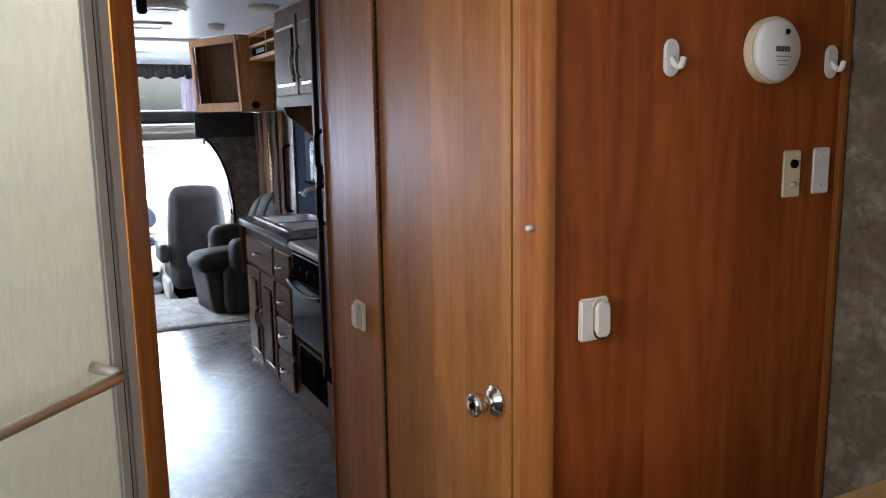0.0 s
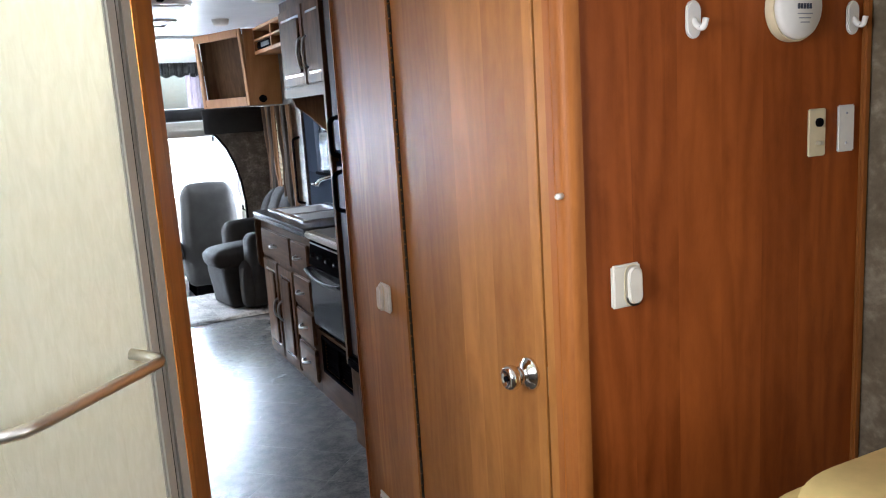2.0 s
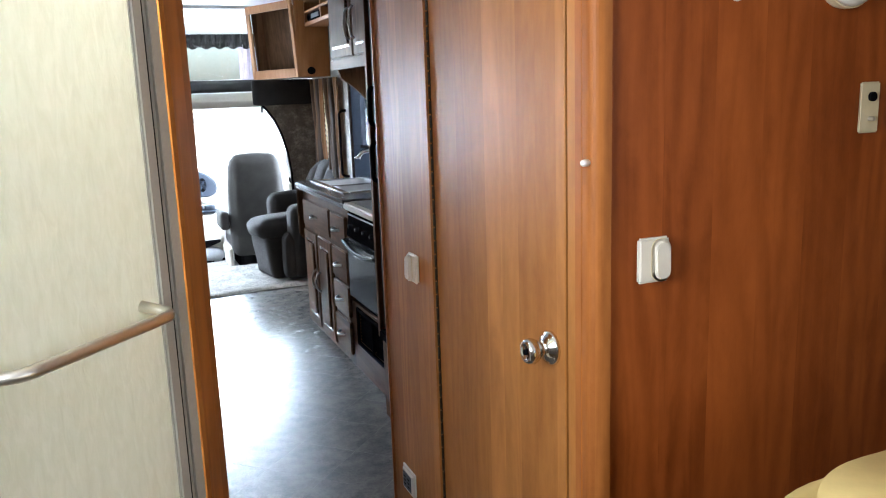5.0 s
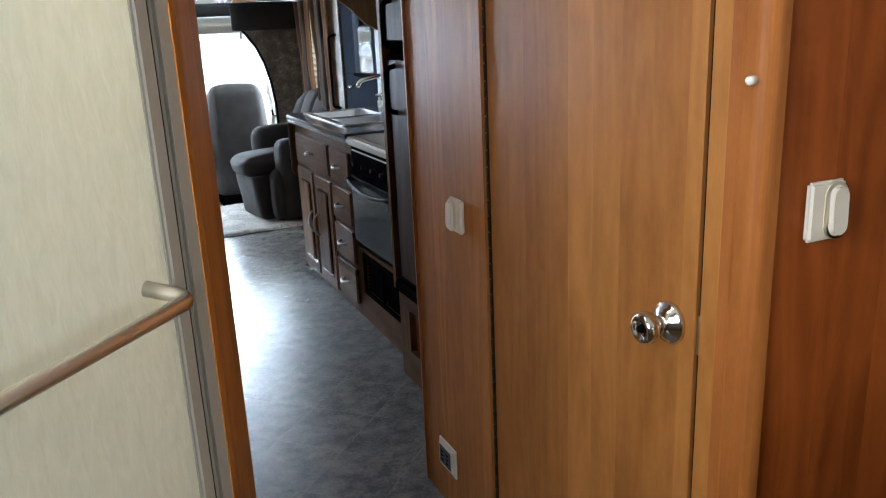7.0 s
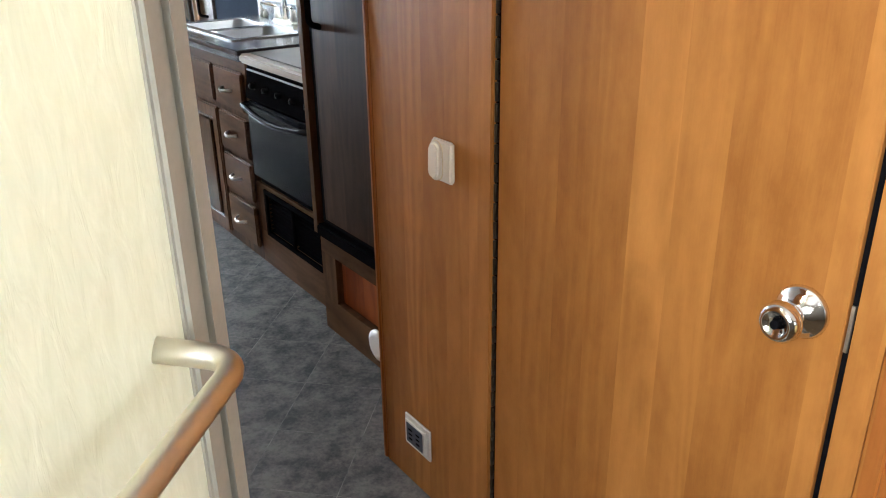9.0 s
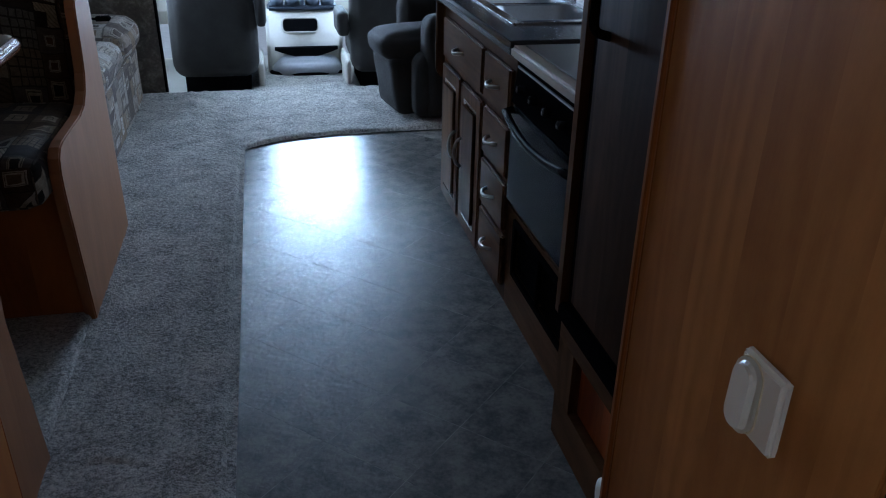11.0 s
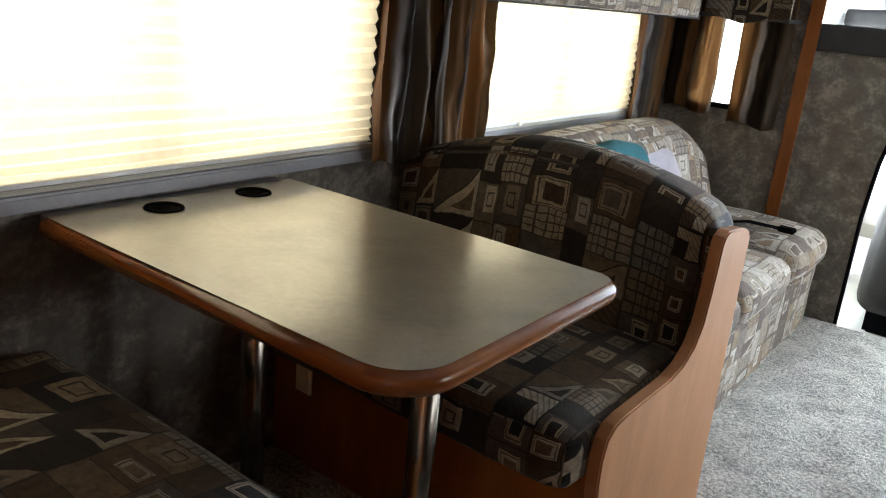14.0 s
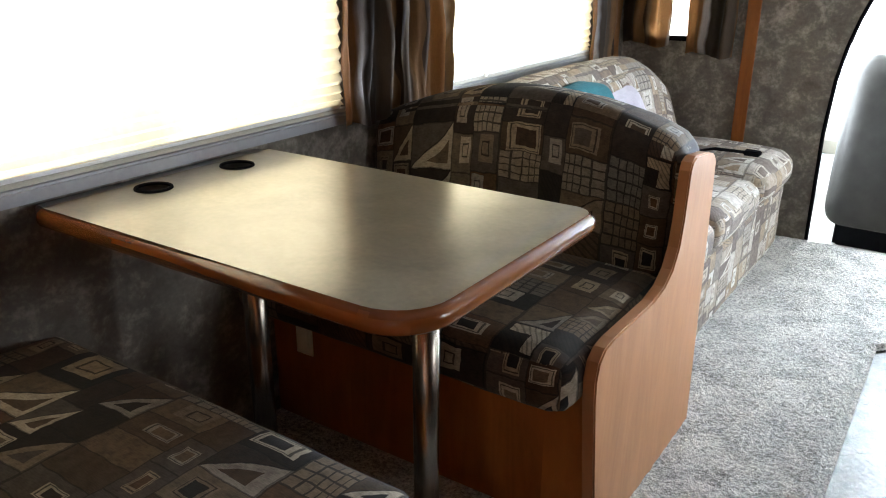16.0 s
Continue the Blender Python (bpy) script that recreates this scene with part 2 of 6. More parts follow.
    return n.m


def mottled(name, dark, mid, light, scale=9.0, rough=0.6):
    """Wall covering in a sponged, cloudy pattern."""
    n = Nodes(name, rough)
    a, b, c = n.noise(n.uv, scale, 6, 0.62, 0.4), n.noise(n.uv, scale * 5, 4, 0.6), n.noise(n.uv, 2.2, 2)
    f = n.math("ADD", n.math("MULTIPLY", a, 0.62), n.math("ADD", n.math("MULTIPLY", b, 0.3), n.math("MULTIPLY", c, 0.12)))
    col = n.ramp(f, [(0.36, dark), (0.52, mid), (0.68, light)])
    warm = n.noise(n.uv, 4.0, 3)
    n.colour(n.mix(n.math("MULTIPLY", warm, 0.5), col, (0.13, 0.095, 0.05), "MIX"))
    n.bump(b, 0.25, 0.001)
    return n.m


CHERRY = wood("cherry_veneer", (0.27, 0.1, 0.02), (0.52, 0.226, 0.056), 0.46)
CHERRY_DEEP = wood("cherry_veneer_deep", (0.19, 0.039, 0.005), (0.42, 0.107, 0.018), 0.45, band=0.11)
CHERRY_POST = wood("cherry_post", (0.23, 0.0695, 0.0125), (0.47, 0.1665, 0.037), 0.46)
CHERRY_TRIM = wood("cherry_trim", (0.17, 0.052, 0.01), (0.33, 0.113, 0.024), 0.4, band=0.3, streak=0.7)
CHERRY_EDGE = wood("cherry_edge_band", (0.07, 0.022, 0.005), (0.19, 0.062, 0.014), 0.15, "u", 0.4, sheen=0.4)
MAPLE = wood("honey_wood", (0.3, 0.13, 0.045), (0.46, 0.225, 0.09), 0.45, band=0.2)
TAN_VENEER = wood("tan_veneer", (0.27, 0.116, 0.046), (0.41, 0.19, 0.084), 0.4, band=0.34, streak=0.5, sheen=0.3)
BOARD = plain("beige_board", (0.3, 0.24, 0.17), 0.4)
BROWN_BOARD = plain("brown_board", (0.085, 0.068, 0.055), 0.3)
DARKWOOD = wood("espresso_stained_wood", (0.046, 0.023, 0.011), (0.16, 0.083, 0.042), 0.38, band=0.12, sheen=0.015)
DARKWOOD_H = wood("espresso_stained_wood_level", (0.046, 0.023, 0.011), (0.16, 0.083, 0.042), 0.38, "u", 0.2, sheen=0.015)
FRIDGE_PANEL = wood("black_brown_panel", (0.022, 0.011, 0.006), (0.075, 0.038, 0.02), 0.5, band=0.12, sheen=0.03)
CEILING = plain("ceiling_vinyl", (0.72, 0.74, 0.76), 0.45, grain=300)
CREAM = plain("cream_plastic", (0.78, 0.73, 0.61), 0.4, spread=0.04)
WHITE = plain("white_plastic", (0.8, 0.78, 0.72), 0.35, spread=0.05)
IVORY = plain("ivory_plastic", (0.72, 0.62, 0.4), 0.4, spread=0.06)
CREAM_BODY = plain("cab_plastic", (0.5, 0.48, 0.43), 0.55, spread=0.06)
GREYBLUE = plain("dash_plastic", (0.05, 0.063, 0.088), 0.5, spread=0.08)
BLACK = plain("black_plastic", (0.006, 0.006, 0.007), 0.4)
BLACK.node_tree.nodes["Principled BSDF"].inputs["Specular IOR Level"].default_value = 0.0
BLACK_GLOSS = plain("black_enamel", (0.008, 0.009, 0.012), 0.14, relief=0.02)
BLACK_GLOSS.node_tree.nodes["Principled BSDF"].inputs["Specular IOR Level"].default_value = 0.05
STEEL = plain("brushed_steel", (0.62, 0.62, 0.63), 0.24, 1.0, 200, 0.08, 0.1)
# Darker copy of the steel: the dimness inside the bowls, put into colour.
BOWL_STEEL = plain("shaded_bowl_steel", (0.4, 0.41, 0.43), 0.33, 1.0, 160, 0.12, 0.1)
LEG_METAL = plain("dark_tube_metal", (0.22, 0.19, 0.16), 0.25, 1.0, 120, 0.1, 0.03)
CHROME = plain("polished_nickel", (0.75, 0.73, 0.68), 0.12, 1.0, 40, 0.05, 0.02)
PULL_METAL = plain("antique_nickel", (0.36, 0.34, 0.31), 0.32, 1.0, 120, 0.08, 0.05)
SATIN = plain("satin_nickel", (0.76, 0.73, 0.65), 0.36, 1.0, 120, 0.05, 0.05)
ALUMINIUM = plain("grey_aluminium", (0.42, 0.41, 0.355), 0.45, 0.05, 150, 0.08)
RAIL = plain("grey_sill_rail", (0.3, 0.31, 0.34), 0.4, 0.2)
SEAT_GREY = cloth("grey_seat_cloth", (0.05, 0.048, 0.046))
RECLINER_GREY = cloth("charcoal_chair_cloth", (0.033, 0.031, 0.03))
TEAL = cloth("teal_cloth", (0.012, 0.09, 0.11))
PALE_CLOTH = cloth("pale_lilac_cloth", (0.34, 0.31, 0.35))
BEDSPREAD = plain("straw_bedspread", (0.7, 0.53, 0.2), 0.9, grain=35.0, spread=0.1, relief=0.4)
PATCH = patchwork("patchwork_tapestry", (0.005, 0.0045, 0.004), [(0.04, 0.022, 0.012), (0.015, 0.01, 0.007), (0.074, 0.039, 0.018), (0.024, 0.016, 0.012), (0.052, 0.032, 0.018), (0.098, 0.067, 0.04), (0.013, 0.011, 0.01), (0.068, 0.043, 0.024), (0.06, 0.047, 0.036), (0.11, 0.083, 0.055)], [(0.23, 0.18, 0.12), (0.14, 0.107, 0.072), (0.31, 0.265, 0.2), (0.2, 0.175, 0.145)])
PATCH_PALE = patchwork("pale_patchwork_tapestry", (0.07, 0.06, 0.055), [(0.2, 0.15, 0.115), (0.15, 0.12, 0.1), (0.28, 0.235, 0.19), (0.18, 0.15, 0.13), (0.23, 0.17, 0.115), (0.12, 0.095, 0.08), (0.38, 0.34, 0.3), (0.3, 0.23, 0.165)], [(0.44, 0.39, 0.34), (0.35, 0.3, 0.24), (0.5, 0.46, 0.41)], 0.1)
WALLPAPER = mottled("mottled_wall_covering", (0.045, 0.042, 0.04), (0.125, 0.114, 0.101), (0.38, 0.35, 0.31), 12.0)
BROWN_PAPER = mottled("olive_brown_wall_covering", (0.05, 0.036, 0.018), (0.125, 0.096, 0.058), (0.3, 0.26, 0.19), 11.0)
HINGE = plain("dark_bronze", (0.05, 0.04, 0.028), 0.4, 0.8)
BROWN_CARPET = mottled("brown_wall_carpet", (0.04, 0.022, 0.01), (0.085, 0.05, 0.022), (0.13, 0.085, 0.04), 14, 0.95)
DARK_BAND = cloth("dark_padded_vinyl", (0.035, 0.034, 0.034))
DOOR_GREY = plain("dark_door_skin", (0.022, 0.027, 0.036), 0.8, spread=0.1)
DOOR_GREY.node_tree.nodes["Principled BSDF"].inputs["Specular IOR Level"].default_value = 0.0
ASPHALT = plain("concrete_yard", (0.3, 0.3, 0.29), 0.9, grain=20)


def make_vinyl(name="slate_look_vinyl", gain=1.0):
    n = Nodes(name, 0.225)
    n.b.inputs["Specular IOR Level"].default_value = 0.29
    u, v, _ = n.xyz(n.uv)
    soft = n.noise(n.join(u, v, n.math("MULTIPLY", n.rnd, 9)), 16.0, 5, 0.6)
    fine, crumple = n.noise(n.uv, 85.0, 4, 0.65), n.noise(n.uv, 46.0, 4, 0.65, 0.8)
    f = n.math("ADD", n.math("MULTIPLY", soft, 0.65), n.math("MULTIPLY", fine, 0.35))
    tone = n.math("ADD", n.math("MULTIPLY_ADD", f, 4.8, -1.95), n.math("MULTIPLY", n.rnd, 0.12))
    n.colour(n.mix(tone, (0.066 * gain, 0.066 * gain, 0.067 * gain), (0.185 * gain, 0.173 * gain, 0.155 * gain)))
    n.bump(crumple, 0.55, 0.0024)
    return n.m


def make_carpet(name, dark, light):
    n = Nodes(name, 1.0)
    a, b, c = n.noise(n.uv, 210.0, 3, 0.75), n.noise(n.uv, 8.0, 5, 0.65, 0.5), n.noise(n.uv, 75.0, 3, 0.65)
    f = n.math("ADD", n.math("MULTIPLY", a, 0.35), n.math("ADD", n.math("MULTIPLY", b, 0.25), n.math("MULTIPLY", c, 0.4)))
    n.colour(n.ramp(f, [(0.44, dark), (0.565, light)]))
    n.bump(n.math("ADD", a, n.math("MULTIPLY", c, 1.6)), 1.0, 0.014)
    n.b.inputs["Sheen Weight"].default_value = 0.4
    return n.m


def make_laminate():
    n = Nodes("stone_look_laminate", 0.24)
    a, b = n.noise(n.uv, 6.0, 5, 0.6, 0.7), n.noise(n.uv, 70.0, 3)
    f = n.math("ADD", n.math("MULTIPLY", a, 0.7), n.math("MULTIPLY", b, 0.3))
    n.colour(n.ramp(f, [(0.35, (0.15, 0.128, 0.088)), (0.65, (0.26, 0.225, 0.16))]))
    n.b.inputs["Roughness"].default_value = 0.3
    n.b.inputs["Coat Weight"].default_value, n.b.inputs["Coat Roughness"].default_value = 1.0, 0.17
    return n.m


def make_counter():
    n = Nodes("dark_speckled_counter", 0.2)
    a = n.noise(n.uv, 260.0, 2)
    n.colour(n.ramp(a, [(0.4, (0.02, 0.021, 0.026)), (0.7, (0.075, 0.075, 0.085))]))
    n.rough(n.math("ADD", 0.16, n.math("MULTIPLY", a, 0.12)))
    return n.m


def make_blind():
    """Pleated paper that lets daylight through."""
    n = Nodes("cream_pleated_paper", 0.85)
    out = n.t.nodes["Material Output"]
    d, s, mix = n.add("ShaderNodeBsdfDiffuse"), n.add("ShaderNodeBsdfTranslucent"), n.add("ShaderNodeMixShader")
    f = n.noise(n.uv, 40.0, 4)
    n.put(d.inputs[0], n.ramp(f, [(0.3, (0.76, 0.69, 0.54)), (0.7, (0.82, 0.76, 0.62))]))
    n.put(s.inputs[0], n.ramp(f, [(0.3, (0.9, 0.77, 0.53)), (0.7, (0.94, 0.84, 0.63))]))
    mix.inputs[0].default_value = 0.6
    n.t.links.new(d.outputs[0], mix.inputs[1])
    n.t.links.new(s.outputs[0], mix.inputs[2])
    n.t.links.new(mix.outputs[0], out.inputs[0])
    return n.m


def make_frosted():
    """Obscure shower glass with a rain texture."""
    n = Nodes("rain_pattern_glass", 0.3)
    u, v, _ = n.xyz(n.uv)
    rain = n.noise(n.join(n.math("MULTIPLY", u, 95), n.math("MULTIPLY", v, 20)), 1.0, 3, 0.6, 0.5)
    n.colour(n.ramp(rain, [(0.3, (0.66, 0.7, 0.59)), (0.7, (0.78, 0.82, 0.73))]))
    n.bump(rain, 0.45, 0.003)
    out = n.t.nodes["Material Output"]
    s, mix = n.add("ShaderNodeBsdfTranslucent"), n.add("ShaderNodeMixShader")
    n.put(s.inputs[0], (0.9, 0.9, 0.84))
    mix.inputs[0].default_value = 0.3
    n.t.links.new(n.b.outputs[0], mix.inputs[1])
    n.t.links.new(s.outputs[0], mix.inputs[2])
    n.t.links.new(mix.outputs[0], out.inputs[0])
    return n.m


def make_glass():
    n = Nodes("clear_glass", 0.02)
    out = n.t.nodes["Material Output"]
    a, g, mix, fr = n.add("ShaderNodeBsdfTransparent"), n.add("ShaderNodeBsdfGlossy"), n.add("ShaderNodeMixShader"), n.add("ShaderNodeFresnel")
    a.inputs[0].default_value = (0.93, 0.96, 0.96, 1)
    g.inputs["Roughness"].default_value = 0.02
    n.t.links.new(fr.outputs[0], mix.inputs[0])
    n.t.links.new(a.outputs[0], mix.inputs[1])
    n.t.links.new(g.outputs[0], mix.inputs[2])
    n.t.links.new(mix.outputs[0], out.inputs[0])
    return n.m


def make_curtain():
    """Striped sateen drapery in brown, rust and grey."""
    n = Nodes("striped_sateen", 0.72)
    n.b.inputs["Specular IOR Level"].default_value = 0.15
    u, v, _ = n.xyz(n.uv)
    wob = n.noise(n.uv, 3.0, 2)
    s = n.math("FRACT", n.math("ADD", n.math("MULTIPLY", u, 2.0), n.math("MULTIPLY", wob, 0.25)))
    c = n.ramp(s, [(0.0, (0.035, 0.023, 0.016)), (0.08, (0.06, 0.034, 0.02)), (0.13, (0.25, 0.12, 0.045)), (0.36, (0.2, 0.095, 0.036)), (0.39, (0.36, 0.34, 0.33)), (0.43, (0.4, 0.37, 0.36)), (0.46, (0.022, 0.018, 0.016)), (0.64, (0.045, 0.037, 0.031)), (0.7, (0.11, 0.08, 0.055)), (0.82, (0.07, 0.053, 0.04)), (0.86, (0.22, 0.115, 0.047)), (0.96, (0.19, 0.095, 0.037))])
    t = n.noise(n.join(n.math("MULTIPLY", u, 500), n.math("MULTIPLY", v, 60)), 1.0, 2)
    n.colour(n.mix(0.5, c, n.ramp(t, [(0.3, (0.5, 0.5, 0.5)), (0.7, (1, 1, 1))]), "MULTIPLY"))
    n.bump(t, 0.25, 0.0008)
    n.b.inputs["Sheen Weight"].default_value = 0.1
    out = n.t.nodes["Material Output"]
    back, mix = n.add("ShaderNodeBsdfTranslucent"), n.add("ShaderNodeMixShader")
    n.put(back.inputs[0], n.mix(0.5, c, (0.5, 0.26, 0.1)))
    mix.inputs[0].default_value = 0.2
    n.t.links.new(n.b.outputs[0], mix.inputs[1])
    n.t.links.new(back.outputs[0], mix.inputs[2])
    n.t.links.new(mix.outputs[0], out.inputs[0])
    return n.m


VINYL, GROUT = make_vinyl(), make_vinyl("vinyl_seam", 1.5)
CARPET = make_carpet("grey_beige_carpet", (0.13, 0.12, 0.106), (0.7, 0.665, 0.6))
LAMINATE, COUNTER, BLIND, FROSTED, GLASS, CURTAIN = make_laminate(), make_counter(), make_blind(), make_frosted(), make_glass(), make_curtain()
DISPLAY = Nodes("lit_display", 0.3)
DISPLAY.b.inputs["Base Color"].default_value = (0.05, 0.2, 0.05, 1)
DISPLAY.b.inputs["Emission Color"].default_value = (0.25, 1.0, 0.3, 1)
DISPLAY.b.inputs["Emission Strength"].default_value = 0.5
DISPLAY = DISPLAY.m

# ---- building helpers ----
ORIGIN = {}
HALL, HERE = Vector((-0.037, 0, 0)), Vector((0, 0, 0))


def thing(name, label, category, at=(0, 0, 0), group="", kind=""):
    """An Empty at a thing's base, to which its parts belong."""
    ob = new(name)
    ob.location = Vector(at) + HERE
    ORIGIN[ob.name] = Vector(at)
    return tagged(ob, label, category, group, kind)


def box_uv(bm):
    """Metres along the surface, by the way each face looks."""
    uv = bm.loops.layers.uv.verify()
    for f in bm.faces:
        n = f.normal
        ax, ay, az = abs(n.x), abs(n.y), abs(n.z)
        for l in f.loops:
            c = l.vert.co
            l[uv].uv = (c.x, c.y) if az >= ax and az >= ay else ((c.y, c.z) if ax >= ay else (c.x, c.z))


def part(name, bm, material, parent=None, label="", smooth=False, own_uv=False):
    """Links a bmesh, built in the world's metres, as one mesh object under its thing or part."""
    bm.normal_update()
    if not own_uv:
        box_uv(bm)
    if smooth:
        for f in bm.faces:
            f.smooth = True
    base = ORIGIN[parent.name] if parent else Vector()
    bmesh.ops.translate(bm, vec=-base if parent else HERE, verts=bm.verts)
    me = bpy.data.meshes.new(name)
    bm.to_mesh(me)
    bm.free()
    me.materials.append(material)
    ob = new(name, me)
    ORIGIN[ob.name] = base
    if parent:
        ob.parent = parent
    return tagged(ob, label)


def structure(name, bm, material, label, category, smooth=False):
    return tagged(part(name, bm, material, None, label, smooth), category=category, kind="structure")


def block(x0, x1, y0, y1, z0, z1, bevel=0.0, seg=2, bm=None):
    bm = bm or bmesh.new()
    m = Matrix.Translation(((x0 + x1) / 2, (y0 + y1) / 2, (z0 + z1) / 2)) @ Matrix.Diagonal((abs(x1 - x0), abs(y1 - y0), abs(z1 - z0), 1))
    vs = bmesh.ops.create_cube(bm, size=1, matrix=m)["verts"]
    if bevel:
        bmesh.ops.bevel(bm, geom=list({e for v in vs for e in v.link_edges}), offset=bevel, segments=seg, affect="EDGES", clamp_overlap=True)
    return bm


def slab(points, axis, a, b, bevel=0.0, seg=2, bm=None):
    """A flat outline drawn out along an axis: x takes (y, z), y takes (x, z), z takes (x, y)."""
    bm = bm or bmesh.new()
    place = {"x": lambda p, c: (c, p[0], p[1]), "y": lambda p, c: (p[0], c, p[1]), "z": lambda p, c: (p[0], p[1], c)}[axis]
    lo, hi = [bm.verts.new(place(p, a)) for p in points], [bm.verts.new(place(p, b)) for p in points]
    n = len(points)
    faces = [bm.faces.new(lo), bm.faces.new(hi)] + [bm.faces.new((lo[i], lo[(i + 1) % n], hi[(i + 1) % n], hi[i])) for i in range(n)]
    bmesh.ops.recalc_face_normals(bm, faces=faces)
    if bevel:
        rim = [e for f in faces[:2] for e in f.edges]
        bmesh.ops.bevel(bm, geom=rim, offset=bevel, segments=seg, affect="EDGES", clamp_overlap=True)
    return bm


def arc(cx, cy, r, a0, a1, n=6, ry=None):
    return [(cx + r * math.cos(radians(a0 + (a1 - a0) * i / n)), cy + (ry or r) * math.sin(radians(a0 + (a1 - a0) * i / n))) for i in range(n + 1)]


def tube(points, r, n=10, bm=None, ends=True):
    """A round rod through points."""
    bm = bm or bmesh.new()
    pts = [Vector(p) for p in points]
    rings, up = [], None
    for i, p in enumerate(pts):
        d = (pts[min(i + 1, len(pts) - 1)] - pts[max(i - 1, 0)]).normalized()
        if up is None:
            up = d.orthogonal().normalized()
        up = (up - d * up.dot(d)).normalized()
        side = d.cross(up)
        rr = r[i] if isinstance(r, (list, tuple)) else r
        rings.append([bm.verts.new(p + rr * (math.cos(2 * math.pi * k / n) * up + math.sin(2 * math.pi * k / n) * side)) for k in range(n)])
    for a, b in zip(rings, rings[1:]):
        for k in range(n):
            bm.faces.new((a[k], a[(k + 1) % n], b[(k + 1) % n], b[k]))
    if ends:
        bm.faces.new(rings[0][::-1])
        bm.faces.new(rings[-1])
    return bm


def rounded(points, r, n=5):
    """A path with its corners turned into short curves."""
    pts = [Vector(p) for p in points]
    out = [pts[0]]
    for a, b, c in zip(pts, pts[1:], pts[2:]):
        p, q = b + (a - b).normalized() * r, b + (c - b).normalized() * r
        for i in range(n + 1):
            t = i / n
            out.append((1 - t) ** 2 * p + 2 * t * (1 - t) * b + t * t * q)
    return out + [pts[-1]]


def lathe(profile, at, axis, n=24, bm=None):
    """Turns (radius, height) pairs round an axis through a point."""
    axis = Vector(axis).normalized()
    pts = [Vector(at) + axis * h for _, h in profile]
    bm = bm or bmesh.new()
    u = axis.orthogonal().normalized()
    w = axis.cross(u)
    rings = [[bm.verts.new(p + max(r, 1e-4) * (math.cos(2 * math.pi * k / n) * u + math.sin(2 * math.pi * k / n) * w)) for k in range(n)] for p, (r, _) in zip(pts, profile)]
    for a, b in zip(rings, rings[1:]):
        for k in range(n):
            bm.faces.new((a[k], a[(k + 1) % n], b[(k + 1) % n], b[k]))
    bm.faces.new(rings[0][::-1])
    bm.faces.new(rings[-1])
    return bm


def cushion(x0, x1, y0, y1, z0, z1, r, n=14, puff=0.0, shape=None):
    """A stuffed block: a box with full round edges, swollen faces and soft dents. shape may move its points."""
    bm = bmesh.new()
    bmesh.ops.create_cube(bm, size=2)
    bmesh.ops.subdivide_edges(bm, edges=bm.edges, cuts=n, use_grid_fill=True)
    c, h = Vector(((x0 + x1) / 2, (y0 + y1) / 2, (z0 + z1) / 2)), Vector(((x1 - x0) / 2, (y1 - y0) / 2, (z1 - z0) / 2))
    rr = min(r, *h)
    uv = bm.loops.layers.uv.verify()
    for v in bm.verts:
        t = Vector([math.copysign(abs(q) ** 0.8, q) for q in v.co])
        p = Vector([t[i] * h[i] for i in range(3)])
        core = Vector([max(-h[i] + rr, min(h[i] - rr, p[i])) for i in range(3)])
        d = p - core
        if d.length > 1e-6:
            d = d.normalized() * rr
        q = core + d
        if puff:
            k = (1 - t.x**2) * (1 - t.y**2), (1 - t.x**2) * (1 - t.z**2), (1 - t.y**2) * (1 - t.z**2)
            q.z += puff * k[0] * (1 if t.z > 0.9 else 0)
            q.y += puff * 0.6 * k[1] * math.copysign(1, t.y) * (abs(t.y) > 0.9)
            q.x += puff * 0.6 * k[2] * math.copysign(1, t.x) * (abs(t.x) > 0.9)
        w = c + q
        w += 0.004 * Vector((noise.noise(w * 9), noise.noise(w * 9 + Vector((5, 0, 0))), noise.noise(w * 9 + Vector((0, 7, 0)))))
        v.co = w
    bm.normal_update()
    box_uv(bm)
    if shape:
        for v in bm.verts:
            v.co = shape(v.co)
    return bm


def wavy(x, y0, y1, z0, z1, folds, depth, along="y", flare=0.0, thick=0.004, phase=0.0):
    """A hanging curtain with uneven folds."""
    bm = bmesh.new()
    uv = bm.loops.layers.uv.verify()
    nu, nv = folds * 10, 14
    rows = []
    for j in range(nv + 1):
        t = j / nv
        z = z1 + (z0 - z1) * t
        gather = 1 - flare * math.sin(math.pi * min(1, t * 0.9))
        line = []
        for i in range(nu + 1):
            s = i / nu
            m = (y0 + y1) / 2
            y = m + (y0 + (y1 - y0) * s - m) * gather
            ph = s * folds * 2 * math.pi + 0.7 * noise.noise(Vector((s * 3, t * 1.5, y0)))
            d = depth * (math.sin(ph + 0.8 * t) * (0.55 + 0.9 * noise.noise(Vector((s * 4 + 3, t * 2.4, y1)))) + 0.3 * math.sin(2.3 * ph + 2 * t) + 0.5 * noise.noise(Vector((s * 9, t * 5, y0 + 2))))
            zz = z + (0.012 * math.sin(ph * 0.5) if j == nv else 0)
            line.append(bm.verts.new((x + d, y, zz) if along == "y" else (y, x + d, zz)))
        rows.append(line)
    for j in range(nv):
        for i in range(nu):
            f = bm.faces.new((rows[j][i], rows[j][i + 1], rows[j + 1][i + 1], rows[j + 1][i]))
            for l, (a, b) in zip(f.loops, ((i, j), (i + 1, j), (i + 1, j + 1), (i, j + 1))):
                l[uv].uv = (phase + 1.6 * (y1 - y0) * a / nu, z1 - (z1 - z0) * b / nv)
    bmesh.ops.solidify(bm, geom=bm.faces[:], thickness=thick)
    return bm


